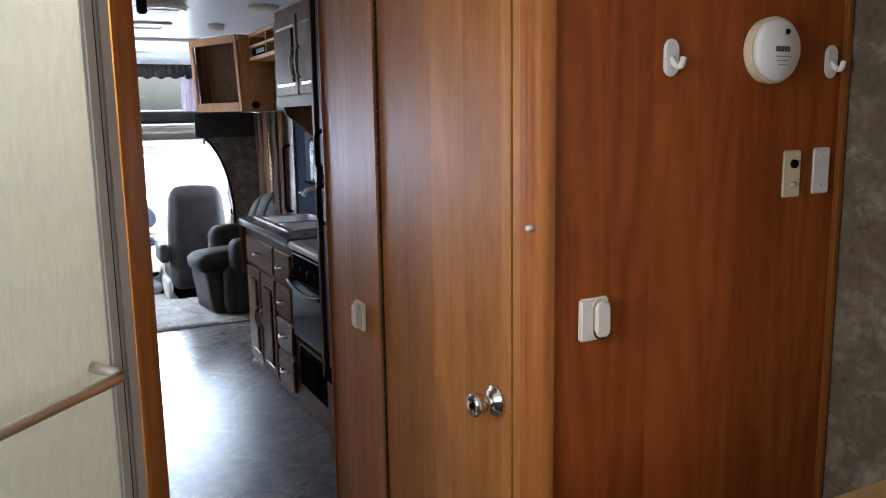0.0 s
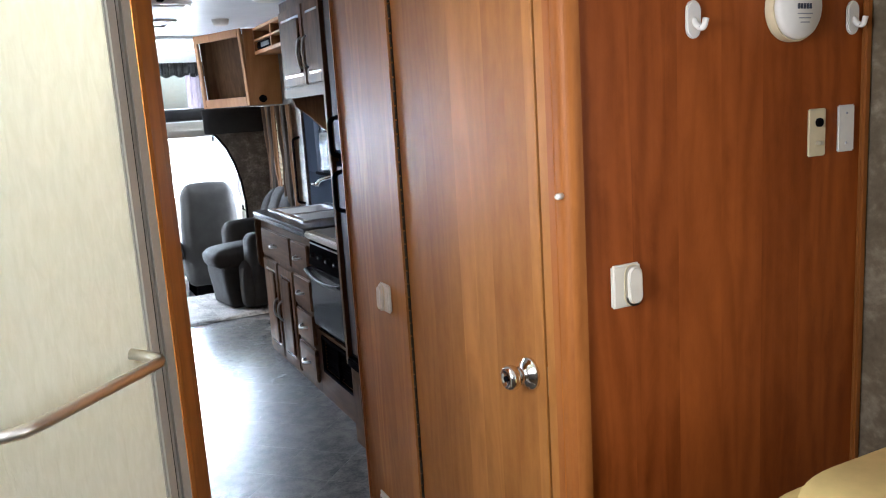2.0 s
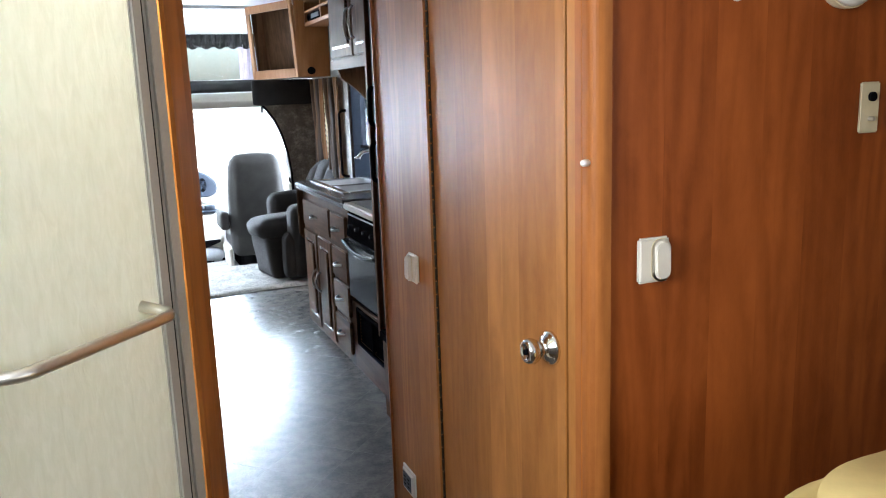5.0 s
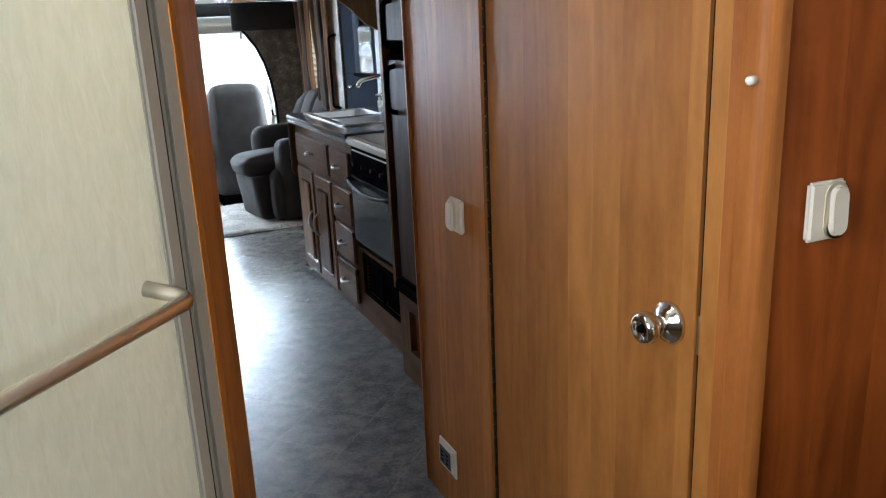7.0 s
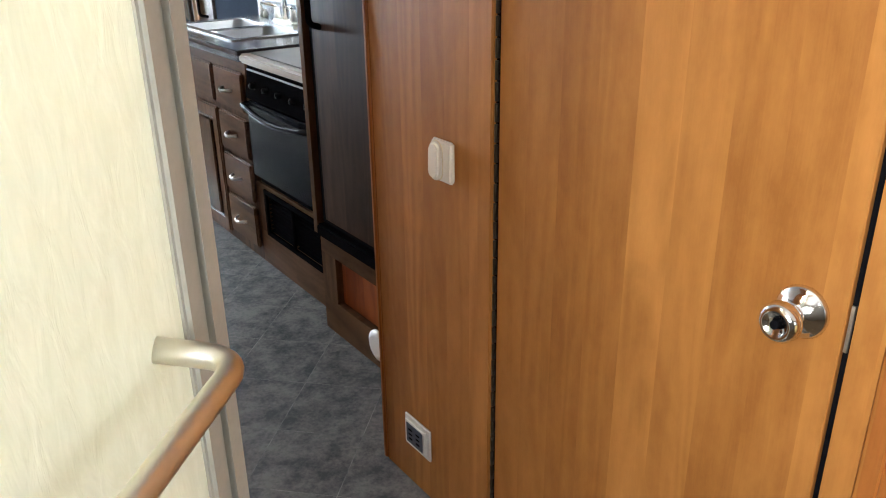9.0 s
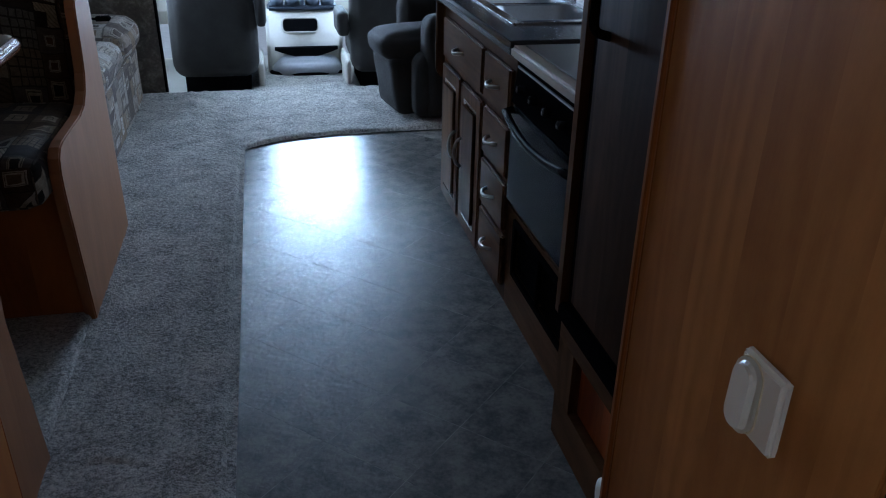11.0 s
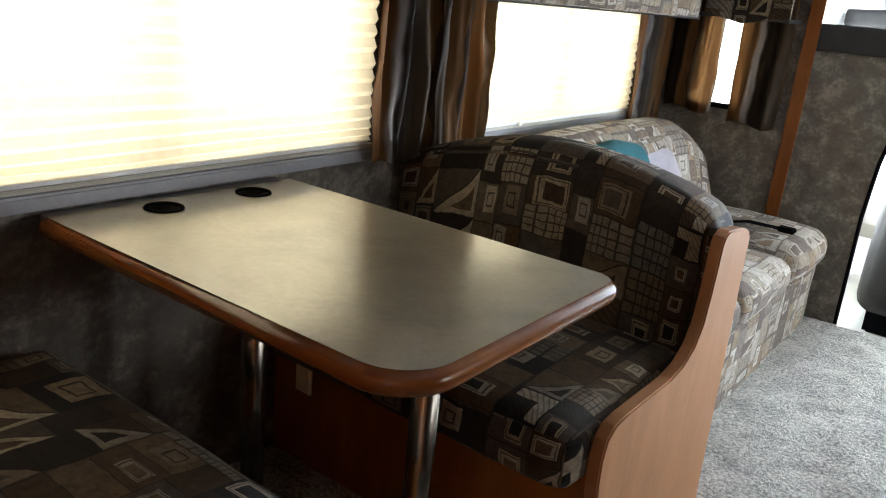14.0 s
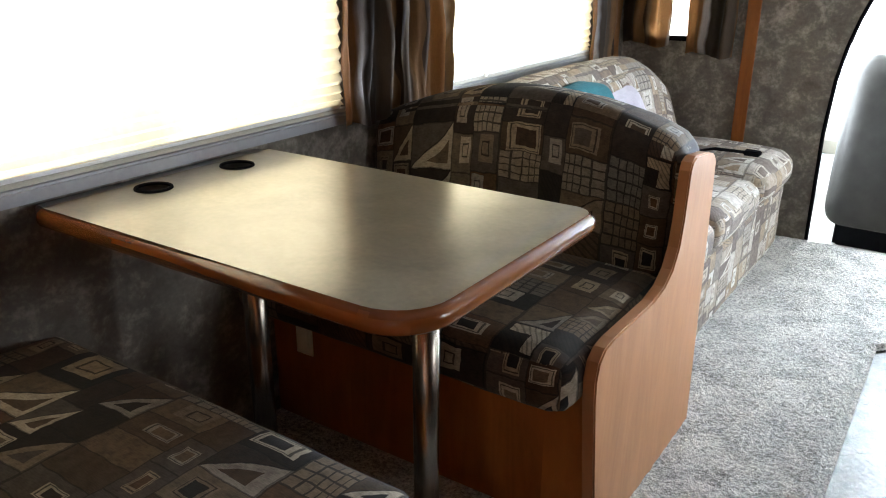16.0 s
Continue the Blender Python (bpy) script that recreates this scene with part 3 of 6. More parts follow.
def wall_with_holes(name, axis, a, b, u0, u1, z0, z1, holes, material, label):
    """A wall as thick as a to b, cut through by rectangular openings (u0, u1, z0, z1)."""
    us = sorted({u0, u1, *(h[0] for h in holes), *(h[1] for h in holes)})
    zs = sorted({z0, z1, *(h[2] for h in holes), *(h[3] for h in holes)})
    bm = bmesh.new()
    grid = {}
    place = (lambda u, z, c: (c, u, z)) if axis == "x" else (lambda u, z, c: (u, c, z))

    def vert(i, k, c):
        key = (i, k, c)
        if key not in grid:
            grid[key] = bm.verts.new(place(us[i], zs[k], c))
        return grid[key]

    def solid(i, k):
        if not (0 <= i < len(us) - 1 and 0 <= k < len(zs) - 1):
            return False
        um, zm = (us[i] + us[i + 1]) / 2, (zs[k] + zs[k + 1]) / 2
        return not any(h[0] < um < h[1] and h[2] < zm < h[3] for h in holes)

    for i in range(len(us) - 1):
        for k in range(len(zs) - 1):
            if not solid(i, k):
                continue
            for c in (a, b):
                bm.faces.new((vert(i, k, c), vert(i + 1, k, c), vert(i + 1, k + 1, c), vert(i, k + 1, c)))
            for di, dk, (p, q) in ((-1, 0, ((i, k), (i, k + 1))), (1, 0, ((i + 1, k), (i + 1, k + 1))), (0, -1, ((i, k), (i + 1, k))), (0, 1, ((i, k + 1), (i + 1, k + 1)))):
                if not solid(i + di, k + dk):
                    bm.faces.new((vert(*p, a), vert(*q, a), vert(*q, b), vert(*p, b)))
    bmesh.ops.recalc_face_normals(bm, faces=bm.faces)
    return structure(name, bm, material, label, "wall")


# ---- shell of the motorhome ----
FRONT, STEP_Y = 6.42, 6.4
bm = bmesh.new()
block(-0.62, 1.62, -1.75, 4.72, -0.06, -0.0002, bm=bm)
block(-0.62, 1.25, 4.72, 5.5, -0.06, -0.0002, bm=bm)
block(-0.62, 1.62, 5.5, STEP_Y, -0.06, -0.004, bm=bm)
floor = structure("floor", bm, GROUT, "grey slate-look vinyl floor laid in large squares", "floor")
bm = block(1.25, 1.62, 4.72, 5.5, -0.3, -0.26)
block(1.245, 1.25, 4.72, 5.5, -0.26, -0.01, bm=bm)
structure("stepwell", bm, BLACK, "black recessed step inside the entry door", "step")
ground = bmesh.new()
bmesh.ops.create_grid(ground, x_segments=8, y_segments=8, size=400, matrix=Matrix.Translation((0, 0, -0.95)))
structure("ground", ground, ASPHALT, "pale concrete yard outside the motorhome", "ground")
bm = bmesh.new()
for a, b, c, d in ((-0.62, 1.62, -1.75, 1.36), (-0.62, 1.62, 1.92, FRONT), (-0.62, -0.46, 1.36, 1.92), (0.06, 1.62, 1.36, 1.92)):
    block(a, b, c, d, 2.0, 2.06, bm=bm)
structure("ceiling", bm, CEILING, "smooth white vinyl ceiling of the coach", "ceiling")
wall_with_holes("wall_curb", "x", 1.6, 1.66, -1.75, FRONT, -0.3, 2.06, [(-1.3, -0.3, 1.02, 1.62), (3.78, 4.5, 1.0, 1.38), (4.78, 5.42, -0.26, 1.75), (5.72, 6.12, 0.62, 1.4)], WALLPAPER, "mottled grey-brown side wall with windows and the entry door")
wall_with_holes("wall_road", "x", -0.66, -0.6, -1.75, 2.5, -0.06, 2.06, [(0.2, 1.06, 1.05, 1.72)], WALLPAPER, "mottled grey-brown side wall of the bedroom")
wall_with_holes("wall_rear", "y", -1.81, -1.75, -0.66, 1.66, -0.06, 2.06, [(0.0, 1.0, 1.1, 1.65)], WALLPAPER, "mottled grey-brown rear wall of the bedroom")
# slide-out room
bm = block(-1.26, -0.2, 2.37, 4.48, -0.05, 0.02)
block(-1.26, -0.37, 4.48, 6.4, -0.05, 0.02, bm=bm)
structure("slide_floor", bm, BLACK, "raised floor of the slide-out room", "floor")
structure("slide_ceiling", block(-1.26, -0.56, 2.31, 6.4, 1.72, 1.78), CEILING, "low white ceiling of the slide-out room", "ceiling")
wall_with_holes("wall_slide", "x", -1.26, -1.21, 2.365, 6.34, 0.0, 1.75, [(2.62, 4.12, 0.905, 1.6), (4.58, 5.88, 0.905, 1.6)], WALLPAPER, "mottled grey-brown wall of the slide-out with two windows")
wall_with_holes("wall_slide_end", "y", 6.34, 6.4, -1.26, -0.56, 0.0, 1.75, [(-1.0, -0.84, 0.955, 1.6)], WALLPAPER, "mottled end wall of the slide-out with a slim window")
wall_with_holes("wall_slide_back", "y", 2.31, 2.365, -1.26, 0.06, -0.06, 1.75, [], CHERRY_DEEP, "cherry panelled end wall behind the dinette")
structure("slide_header", block(-0.62, -0.56, 2.365, FRONT, 1.72, 2.0), WALLPAPER, "mottled header over the slide-out opening", "wall")
trim = thing("slide_trim", "narrow reddish cherry trim strip beside the sofa", "trim", (-0.57, 6.36, 0), kind="structure")
part("strip", block(-0.6, -0.545, 6.305, 6.338, 0.02, 1.75, 0.008), CHERRY_TRIM, trim)
part("bead", block(-0.556, -0.536, 6.298, 6.304, 0.02, 1.75, 0.002), CHERRY_TRIM, trim)

# bulkhead with the arched opening to the cab
left = [(-0.2, 0.0), (-0.205, 0.55), (-0.19, 0.8), (-0.165, 0.95), (-0.13, 1.08), (-0.09, 1.19), (-0.05, 1.27)]
right = [(1.18, 1.27), (1.225, 1.22), (1.28, 1.14), (1.33, 1.02), (1.365, 0.88), (1.385, 0.72), (1.39, 0.0)]
bm = slab([(-0.62, -0.2), (-0.2, -0.2)] + left + [(-0.05, 1.36), (-0.62, 1.36)], "y", FRONT, FRONT + 0.05)
structure("wall_bulkhead_road", bm, WALLPAPER, "mottled grey bulkhead beside the driver seat", "wall")
bm = slab([(1.66, -0.2), (1.66, 1.36), (1.18, 1.36)] + right + [(1.39, -0.2)], "y", FRONT, FRONT + 0.05)
structure("wall_bulkhead_curb", bm, WALLPAPER, "mottled grey bulkhead beside the passenger seat", "wall")
arch = thing("arch_trim", "dark rubber edging round the arched cab opening", "trim", (0.59, FRONT, 0), kind="structure")
part("edging", tube([(x, FRONT - 0.002, z) for x, z in left], 0.009, 8), BLACK, arch, smooth=True)
part("edging", tube([(x, FRONT - 0.002, z) for x, z in right], 0.009, 8), BLACK, arch, smooth=True)
for nm, a, b, top in (("padded_band", -0.62, -0.04, 1.375), ("padded_band", 1.12, 1.6, 1.45)):
    structure(nm, cushion(a, b, FRONT - 0.03, FRONT - 0.002, 1.255, top, 0.012, 6), DARK_BAND, "dark padded band along the bunk edge", "trim", True)

# over-cab bunk
structure("bunk_floor", block(-0.62, 1.66, 7.0, 8.3, 1.3, 1.36), CREAM_BODY, "pale underside and deck of the over-cab bunk", "floor")
wall_with_holes("wall_bunk_front", "y", 8.25, 8.3, -0.62, 1.66, 1.36, 2.1, [(-0.25, 1.43, 1.5, 1.87)], CEILING, "white front wall of the over-cab bunk with a wide window")
structure("wall_bunk_road", block(-0.66, -0.62, FRONT + 0.05, 8.3, 1.3, 2.06), CEILING, "white side wall of the over-cab bunk", "wall")
structure("wall_bunk_curb", block(1.6, 1.66, FRONT, 8.3, 1.36, 2.06), CEILING, "white side wall of the over-cab bunk", "wall")
structure("bunk_ceiling", block(-0.66, 1.66, FRONT, 8.3, 2.04, 2.1), CEILING, "white ceiling over the cab bunk", "ceiling")
structure("ceiling_trim", block(-0.6, 1.6, FRONT - 0.02, FRONT + 0.02, 1.975, 1.999, 0.004), CEILING, "white trim strip across the ceiling", "trim")
structure("bunk_step", cushion(-0.6, 1.58, 7.0, 7.18, 1.37, 1.47, 0.03, 8), DARK_BAND, "dark padded front edge of the bunk", "trim", True)
structure("header_beam", block(-0.1, 1.26, FRONT + 0.06, FRONT + 0.16, 1.245, 1.3, 0.012), CREAM_BODY, "pale metal header across the cab roof edge", "beam")
structure("cab_headliner", block(-0.3, 1.5, FRONT + 0.16, 7.0, 1.3, 1.34), CREAM_BODY, "pale headliner over the front seats", "ceiling")

# cab shell
structure("cab_floor", block(-0.45, 1.63, STEP_Y, 7.75, -0.22, -0.075), CREAM_BODY, "pale floor of the cab", "floor")
structure("cab_carpet", cushion(0.28, 0.93, STEP_Y + 0.005, 7.3, -0.08, -0.045, 0.012, 10), CARPET, "grey-beige carpet between the front seats", "carpet", True)
structure("step_riser", block(-0.6, 1.6, STEP_Y - 0.01, STEP_Y - 0.004, -0.2, -0.005), CARPET, "carpeted riser down to the cab", "step")
for nm, x in (("cab_door_road", -0.47), ("cab_door_curb", 1.6)):
    dr = thing(nm, "pale cab door with a large side window", "door", (x, 7.0, -0.16), kind="structure")
    part("door_panel", block(x, x + 0.05, FRONT + 0.05, 7.8, -0.16, 0.52, 0.015), CREAM_BODY, dr)
    part("armrest", cushion(x + (0.05 if x < 0 else -0.07), x + (0.12 if x < 0 else 0.0), 6.75, 7.2, 0.3, 0.37, 0.02, 6), CREAM_BODY, dr, smooth=True)
    part("rear_pillar", block(x, x + 0.05, FRONT + 0.05, FRONT + 0.16, 0.52, 1.3, 0.01), CREAM_BODY, dr)
    part("window_sill", block(x - 0.005, x + 0.055, FRONT + 0.16, 7.8, 0.52, 0.55, 0.008), BLACK, dr)
    g = part("window_glass", block(x + 0.022, x + 0.028, FRONT + 0.16, 7.7, 0.55, 1.28), GLASS, dr)
    g.visible_shadow = False
    sx = -0.42 if x < 0 else 1.6
    part("front_pillar", tube([(sx, 7.95, 0.6), (sx + (0.06 if x < 0 else -0.06), 7.5, 1.0), (sx + (0.15 if x < 0 else -0.15), 7.12, 1.27)], 0.045, 10), CREAM_BODY, dr, smooth=True)
    part("quarter_bar", tube([(sx, 7.42, 0.54), (sx + (0.05 if x < 0 else -0.05), 7.36, 1.12)], 0.016, 8), CREAM_BODY, dr, smooth=True)
ws = thing("windshield", "wide sloping windshield flooded with daylight", "window", (0.59, 7.9, 0.6), kind="structure")
bm = bmesh.new()
q = [bm.verts.new(c) for c in ((-0.4, 7.97, 0.64), (1.58, 7.97, 0.64), (1.42, 7.13, 1.29), (-0.24, 7.13, 1.29))]
bm.faces.new(q)
bmesh.ops.solidify(bm, geom=bm.faces[:], thickness=0.006)
part("glass", bm, GLASS, ws).visible_shadow = False
part("top_frame", tube([(-0.28, 7.11, 1.28), (0.59, 7.07, 1.29), (1.46, 7.11, 1.28)], 0.035, 8), CREAM_BODY, ws, smooth=True)

glow = Nodes("overcast_glow", 1.0)
glow.b.inputs["Base Color"].default_value = (0.8, 0.8, 0.8, 1)
glow.b.inputs["Emission Color"].default_value = (0.94, 1.0, 0.95, 1)
glow.b.inputs["Emission Strength"].default_value = 5.0
structure("backdrop", block(-9.0, -1.1, 9.5, 9.55, -0.9, 4.5), glow.m, "pale overcast distance outside the slim window", "backdrop")

# ---- hall: bathroom block, wardrobe wall and shower, set out from their own line ----
HERE = HALL
X_B, Y_B = 0.84, 1.2
bath = thing("bathroom_wall", "cherry veneer bathroom wall with a narrow fixed panel", "wall", (0.9, 1.8, 0), kind="structure")
part("side_panel", block(X_B, X_B + 0.03, 1.945, 2.345, 0.0, 2.0), CHERRY, bath)
part("edge_trim", block(X_B - 0.006, X_B + 0.035, 2.346, 2.362, 0.0, 2.0, 0.005, 3), CHERRY_TRIM, bath)
part("hinge_strip", block(X_B - 0.004, X_B - 0.0005, 1.945, 1.983, 0.0, 2.0, 0.0015), CHERRY, bath)
# Black strip fills the latch-side gap, standing in for its shade.
part("door_seal", block(X_B + 0.012, X_B + 0.03, 1.296, 1.3055, 0.0, 1.949), BLACK, bath)
part("kitchen_side", block(X_B + 0.03, 1.636, 2.32, 2.345, 0.0, 2.0), DARKWOOD, bath)
part("door_stop", block(X_B + 0.001, X_B + 0.03, 1.2525, 1.2955, 0.0, 2.0, 0.004), CHERRY, bath)
# Dark strip between post and stop puts the groove's shade into colour.
part("door_seal", block(X_B + 0.008, X_B + 0.03, 1.2465, 1.252, 0.0, 2.0), CHERRY_EDGE, bath)
part("door_head", block(X_B, X_B + 0.03, 1.306, 1.944, 1.95, 2.0), CHERRY_DEEP, bath)
prof = [(X_B + 0.022, 1.187), (X_B + 0.022, 1.246), (X_B - 0.012, 1.246), (X_B - 0.012, 1.2275), (X_B - 0.009, 1.2255), (X_B - 0.012, 1.2235)] + arc(X_B + 0.012, 1.211, 0.024, 180, 270, 8)
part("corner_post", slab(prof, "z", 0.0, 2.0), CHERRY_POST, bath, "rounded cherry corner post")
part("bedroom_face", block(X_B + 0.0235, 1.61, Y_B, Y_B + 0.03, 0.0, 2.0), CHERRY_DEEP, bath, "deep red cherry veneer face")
part("corner_bead", block(1.588, 1.61, Y_B - 0.014, Y_B - 0.001, 0.0, 2.0, 0.005, 3), CHERRY_TRIM, bath)
wall_with_holes("wall_bedroom_lining", "x", 1.611, 1.636, -1.74, 1.199, 0.0, 2.0, [(-1.3, -0.3, 1.02, 1.62)], BROWN_PAPER, "olive and brown mottled wall covering beside the bed")

door = thing("door_bathroom", "closed cherry veneer bathroom door with a nickel knob", "door", (X_B, 1.6, 0), kind="structure")
part("door_leaf", block(X_B + 0.004, X_B + 0.03, 1.306, 1.934, 0.012, 1.945, 0.002, 1), CHERRY, door)
part("hinge_gap", block(X_B + 0.006, X_B + 0.03, 1.9345, 1.9445, 0.0, 1.949), BLACK, door)
bm = bmesh.new()
for i in range(54):
    tube([(X_B + 0.003, 1.9395, 0.02 + i * 0.0355), (X_B + 0.003, 1.9395, 0.0515 + i * 0.0355)], 0.0036, 8, bm)
part("piano_hinge", bm, HINGE, door, "dark bronze piano hinge with short knuckles", True)
kn = part("knob", lathe([(0.0, 0.0), (0.033, 0.0), (0.034, 0.004), (0.031, 0.009), (0.026, 0.011), (0.024, 0.016), (0.015, 0.018), (0.012, 0.022), (0.0125, 0.027), (0.021, 0.034), (0.0255, 0.043), (0.0245, 0.053), (0.02, 0.0585), (0.0155, 0.059), (0.0145, 0.0565), (0.0, 0.0565)], (X_B + 0.004, 1.357, 0.824), (-1, 0, 0), 32), CHROME, door, "polished nickel door knob", True)
part("lock_button", lathe([(0.0055, 0.0), (0.0055, 0.004), (0.0, 0.004)], (X_B - 0.0526, 1.357, 0.824), (-1, 0, 0), 12), BLACK, kn)
part("strike_plate", block(X_B + 0.009, X_B + 0.0115, 1.3, 1.3045, 0.79, 0.85), SATIN, door)


def wall_switch(name, at, facing, label, side):
    """A wall control: a flat plate with a bulging round-ended cover over one half."""
    ob = thing(name, label, "light switch", at)
    f = Vector(facing)
    s = Vector((-f.y, f.x, 0)) if abs(f.x) > 0.5 else Vector((1, 0, 0))
    m = Matrix(((s.x, f.x, 0, at[0]), (s.y, f.y, 0, at[1]), (0, 0, 1, at[2]), (0, 0, 0, 1)))

    def settle(bm):
        bmesh.ops.transform(bm, matrix=m, verts=bm.verts)
        bmesh.ops.recalc_face_normals(bm, faces=bm.faces)
        return bm

    part("plate", settle(block(-0.032, 0.032, 0.001, 0.013, -0.04, 0.04, 0.004, 3)), CREAM, ob)
    c = side * 0.012
    line = arc(c, 0.02, 0.019, 0, 180, 8, 0.018) + arc(c, -0.02, 0.019, 180, 360, 8, 0.018)
    bm = slab(line, "y", 0.0125, 0.0245, 0.006, 3)
    for v in bm.verts:
        v.co.y -= 0.06 * max(0.0, v.co.z) * (v.co.y > 0.013)
    part("cover", settle(bm), CREAM, ob, smooth=False)
    part("rim", settle(tube([(x, 0.0132, z) for x, z in line + line[:1]], 0.0012, 6, ends=False)), IVORY, ob)
    return ob


wall_switch("wall_switch", (X_B, 2.083, 0.843), (-1, 0, 0), "cream plastic switch on the narrow cherry panel", -1)
wall_switch("wall_switch", (0.9525, Y_B, 1.015), (0, -1, 0), "cream plastic switch on the bedroom cherry wall", 1)

peg = thing("door_bumper", "small white peg on the cherry corner post", "peg", (0.828, 1.204, 1.192))
part("stem", lathe([(0.0, 0), (0.006, 0.0), (0.006, 0.012), (0.004, 0.016), (0.0, 0.017)], (0.8275, 1.206, 1.192), (-0.9, -0.35, 0), 12), WHITE, peg, smooth=True)

for x in (1.122, 1.556):
    Z = 1.485
    hk = thing("wall_hook", "white plastic adhesive hook on the cherry wall", "hook", (x, Y_B, Z), "hooks on the bedroom wall")
    part("backplate", slab([(x + a, b) for a, b in arc(0, Z + 0.016, 0.018, 0, 180, 8) + arc(0, Z - 0.016, 0.018, 180, 360, 8)], "y", Y_B - 0.009, Y_B - 0.001, 0.003), WHITE, hk)
    part("prong", tube(rounded([(x, Y_B - 0.006, Z), (x, Y_B - 0.016, Z - 0.014), (x + 0.005, Y_B - 0.026, Z - 0.018), (x + 0.009, Y_B - 0.028, Z + 0.0)], 0.007), [0.006] * 19 + [0.004], 8), WHITE, hk, smooth=True)

al = thing("gas_alarm", "round cream smoke alarm with a grille on the cherry wall", "smoke alarm", (1.37, Y_B, 1.503))
A = (1.37, Y_B - 0.001, 1.503)
part("base", lathe([(0.0, 0), (0.062, 0.0), (0.064, 0.008), (0.064, 0.022), (0.0, 0.022)], A, (0, -1, 0), 40), IVORY, al)
part("cover", lathe([(0.0, 0.022), (0.061, 0.022), (0.06, 0.03), (0.054, 0.036), (0.0, 0.037)], A, (0, -1, 0), 40), WHITE, al, smooth=True)
part("test_button", lathe([(0.006, 0.0), (0.005, 0.003), (0.0, 0.003)], (1.385, Y_B - 0.0375, 1.537), (0, -1, 0), 14), BLACK, al)
for i in range(5):
    part("grille_slot", block(1.355 + i * 0.008, 1.36 + i * 0.008, Y_B - 0.0395, Y_B - 0.0378, 1.499, 1.509), GREYBLUE, al)
for i in range(3):
    part("print_line", block(1.355 + 0.004 * i, 1.395 - 0.004 * i, Y_B - 0.0392, Y_B - 0.0378, 1.489 - i * 0.008, 1.491 - i * 0.008), RAIL, al)

jack = thing("tv_jack_plate", "ivory wall plate with an antenna socket", "socket plate", (1.457, Y_B, 1.258))
part("plate", block(1.431, 1.483, Y_B - 0.006, Y_B - 0.001, 1.209, 1.306, 0.003), IVORY, jack)
part("socket", lathe([(0.0, 0), (0.009, 0), (0.009, 0.006), (0.0, 0.006)], (1.459, Y_B - 0.0062, 1.278), (0, -1, 0), 16), BLACK, jack)
part("coax_stub", lathe([(0.0, 0), (0.005, 0), (0.004, 0.012), (0.0, 0.012)], (1.457, Y_B - 0.0062, 1.236), (0, -1, 0), 12), SATIN, jack)
blank = thing("blank_wall_plate", "white blank wall plate with two screws", "wall plate", (1.545, Y_B, 1.26))
part("plate", block(1.52, 1.571, Y_B - 0.006, Y_B - 0.001, 1.212, 1.309, 0.003), WHITE, blank)
for z in (1.23, 1.292):
    part("screw", lathe([(0.003, 0.0), (0.002, 0.0015), (0.0, 0.0015)], (1.545, Y_B - 0.0062, z), (0, -1, 0), 10), RAIL, blank)

out = thing("outlet_plate", "white double power outlet low on the cherry panel", "power outlet", (X_B, 2.2, 0.15))
part("plate", block(X_B - 0.006, X_B - 0.001, 2.15, 2.254, 0.108, 0.194, 0.003), WHITE, out)
part("bezel", block(X_B - 0.011, X_B - 0.0062, 2.163, 2.247, 0.118, 0.184, 0.004, 3), WHITE, out)
part("insert", block(X_B - 0.013, X_B - 0.0112, 2.172, 2.238, 0.125, 0.177, 0.0006), GREYBLUE, out)
for y in (2.19, 2.22):
    for z in (0.139, 0.151, 0.163):
        part("slot", block(X_B - 0.0142, X_B - 0.0131, y - 0.007, y + 0.007, z - 0.002, z + 0.002), BLACK, out)

# shower in the corner: its door runs aslant from the left post to the cherry jamb
def aslant(u, w, z):
    """A place along the shower door (u, from its far post) and out from it (w)."""
    k = math.sqrt(0.5)
    return (0.157 - u * k + w * k, 1.466 - u * k - w * k, z)


def slant_block(u0, u1, w0, w1, z0, z1, bevel=0.0):
    bm = block(u0, u1, w0, w1, z0, z1, bevel)
    for v in bm.verts:
        v.co = aslant(*v.co)
    bmesh.ops.recalc_face_normals(bm, faces=bm.faces)
    return bm


sh = thing("shower_door", "aslant shower door of cream rain-pattern glass in grey aluminium", "shower door", (0.05, 1.36, 0.1))
bm = slant_block(0.014, 0.35, -0.006, 0.0, 0.12, 1.9)
bm.normal_update()
part("glass_panel", bm, FROSTED, sh)
part("far_stile", slant_block(-0.013, 0.0135, -0.014, 0.006, 0.1, 1.93, 0.004), ALUMINIUM, sh)
part("gasket", slant_block(-0.0205, -0.0135, -0.014, -0.002, 0.1, 1.93), BLACK, sh)
part("far_channel", slant_block(-0.054, -0.021, -0.022, 0.004, 0.1, 1.95, 0.006), ALUMINIUM, sh)
part("near_stile", slant_block(0.351, 0.386, -0.014, 0.012, 0.1, 1.93, 0.004), ALUMINIUM, sh)
part("top_rail", slant_block(0.0, 0.351, -0.012, 0.01, 1.901, 1.93, 0.003), ALUMINIUM, sh)
part("bottom_rail", slant_block(0.0, 0.351, -0.012, 0.01, 0.1, 0.119, 0.003), ALUMINIUM, sh)
bar = [aslant(0.055, 0.0, 0.99), aslant(0.04, 0.056, 0.978), aslant(0.335, 0.056, 0.974), aslant(0.362, 0.012, 0.974)]
part("towel_bar", tube(rounded(bar, 0.026, 7), 0.0095, 14), SATIN, sh, "bent satin nickel towel bar", True)
jb = thing("shower_jamb", "orange cherry post and end wall of the shower", "wall", (0.23, 1.7, 0), kind="structure")
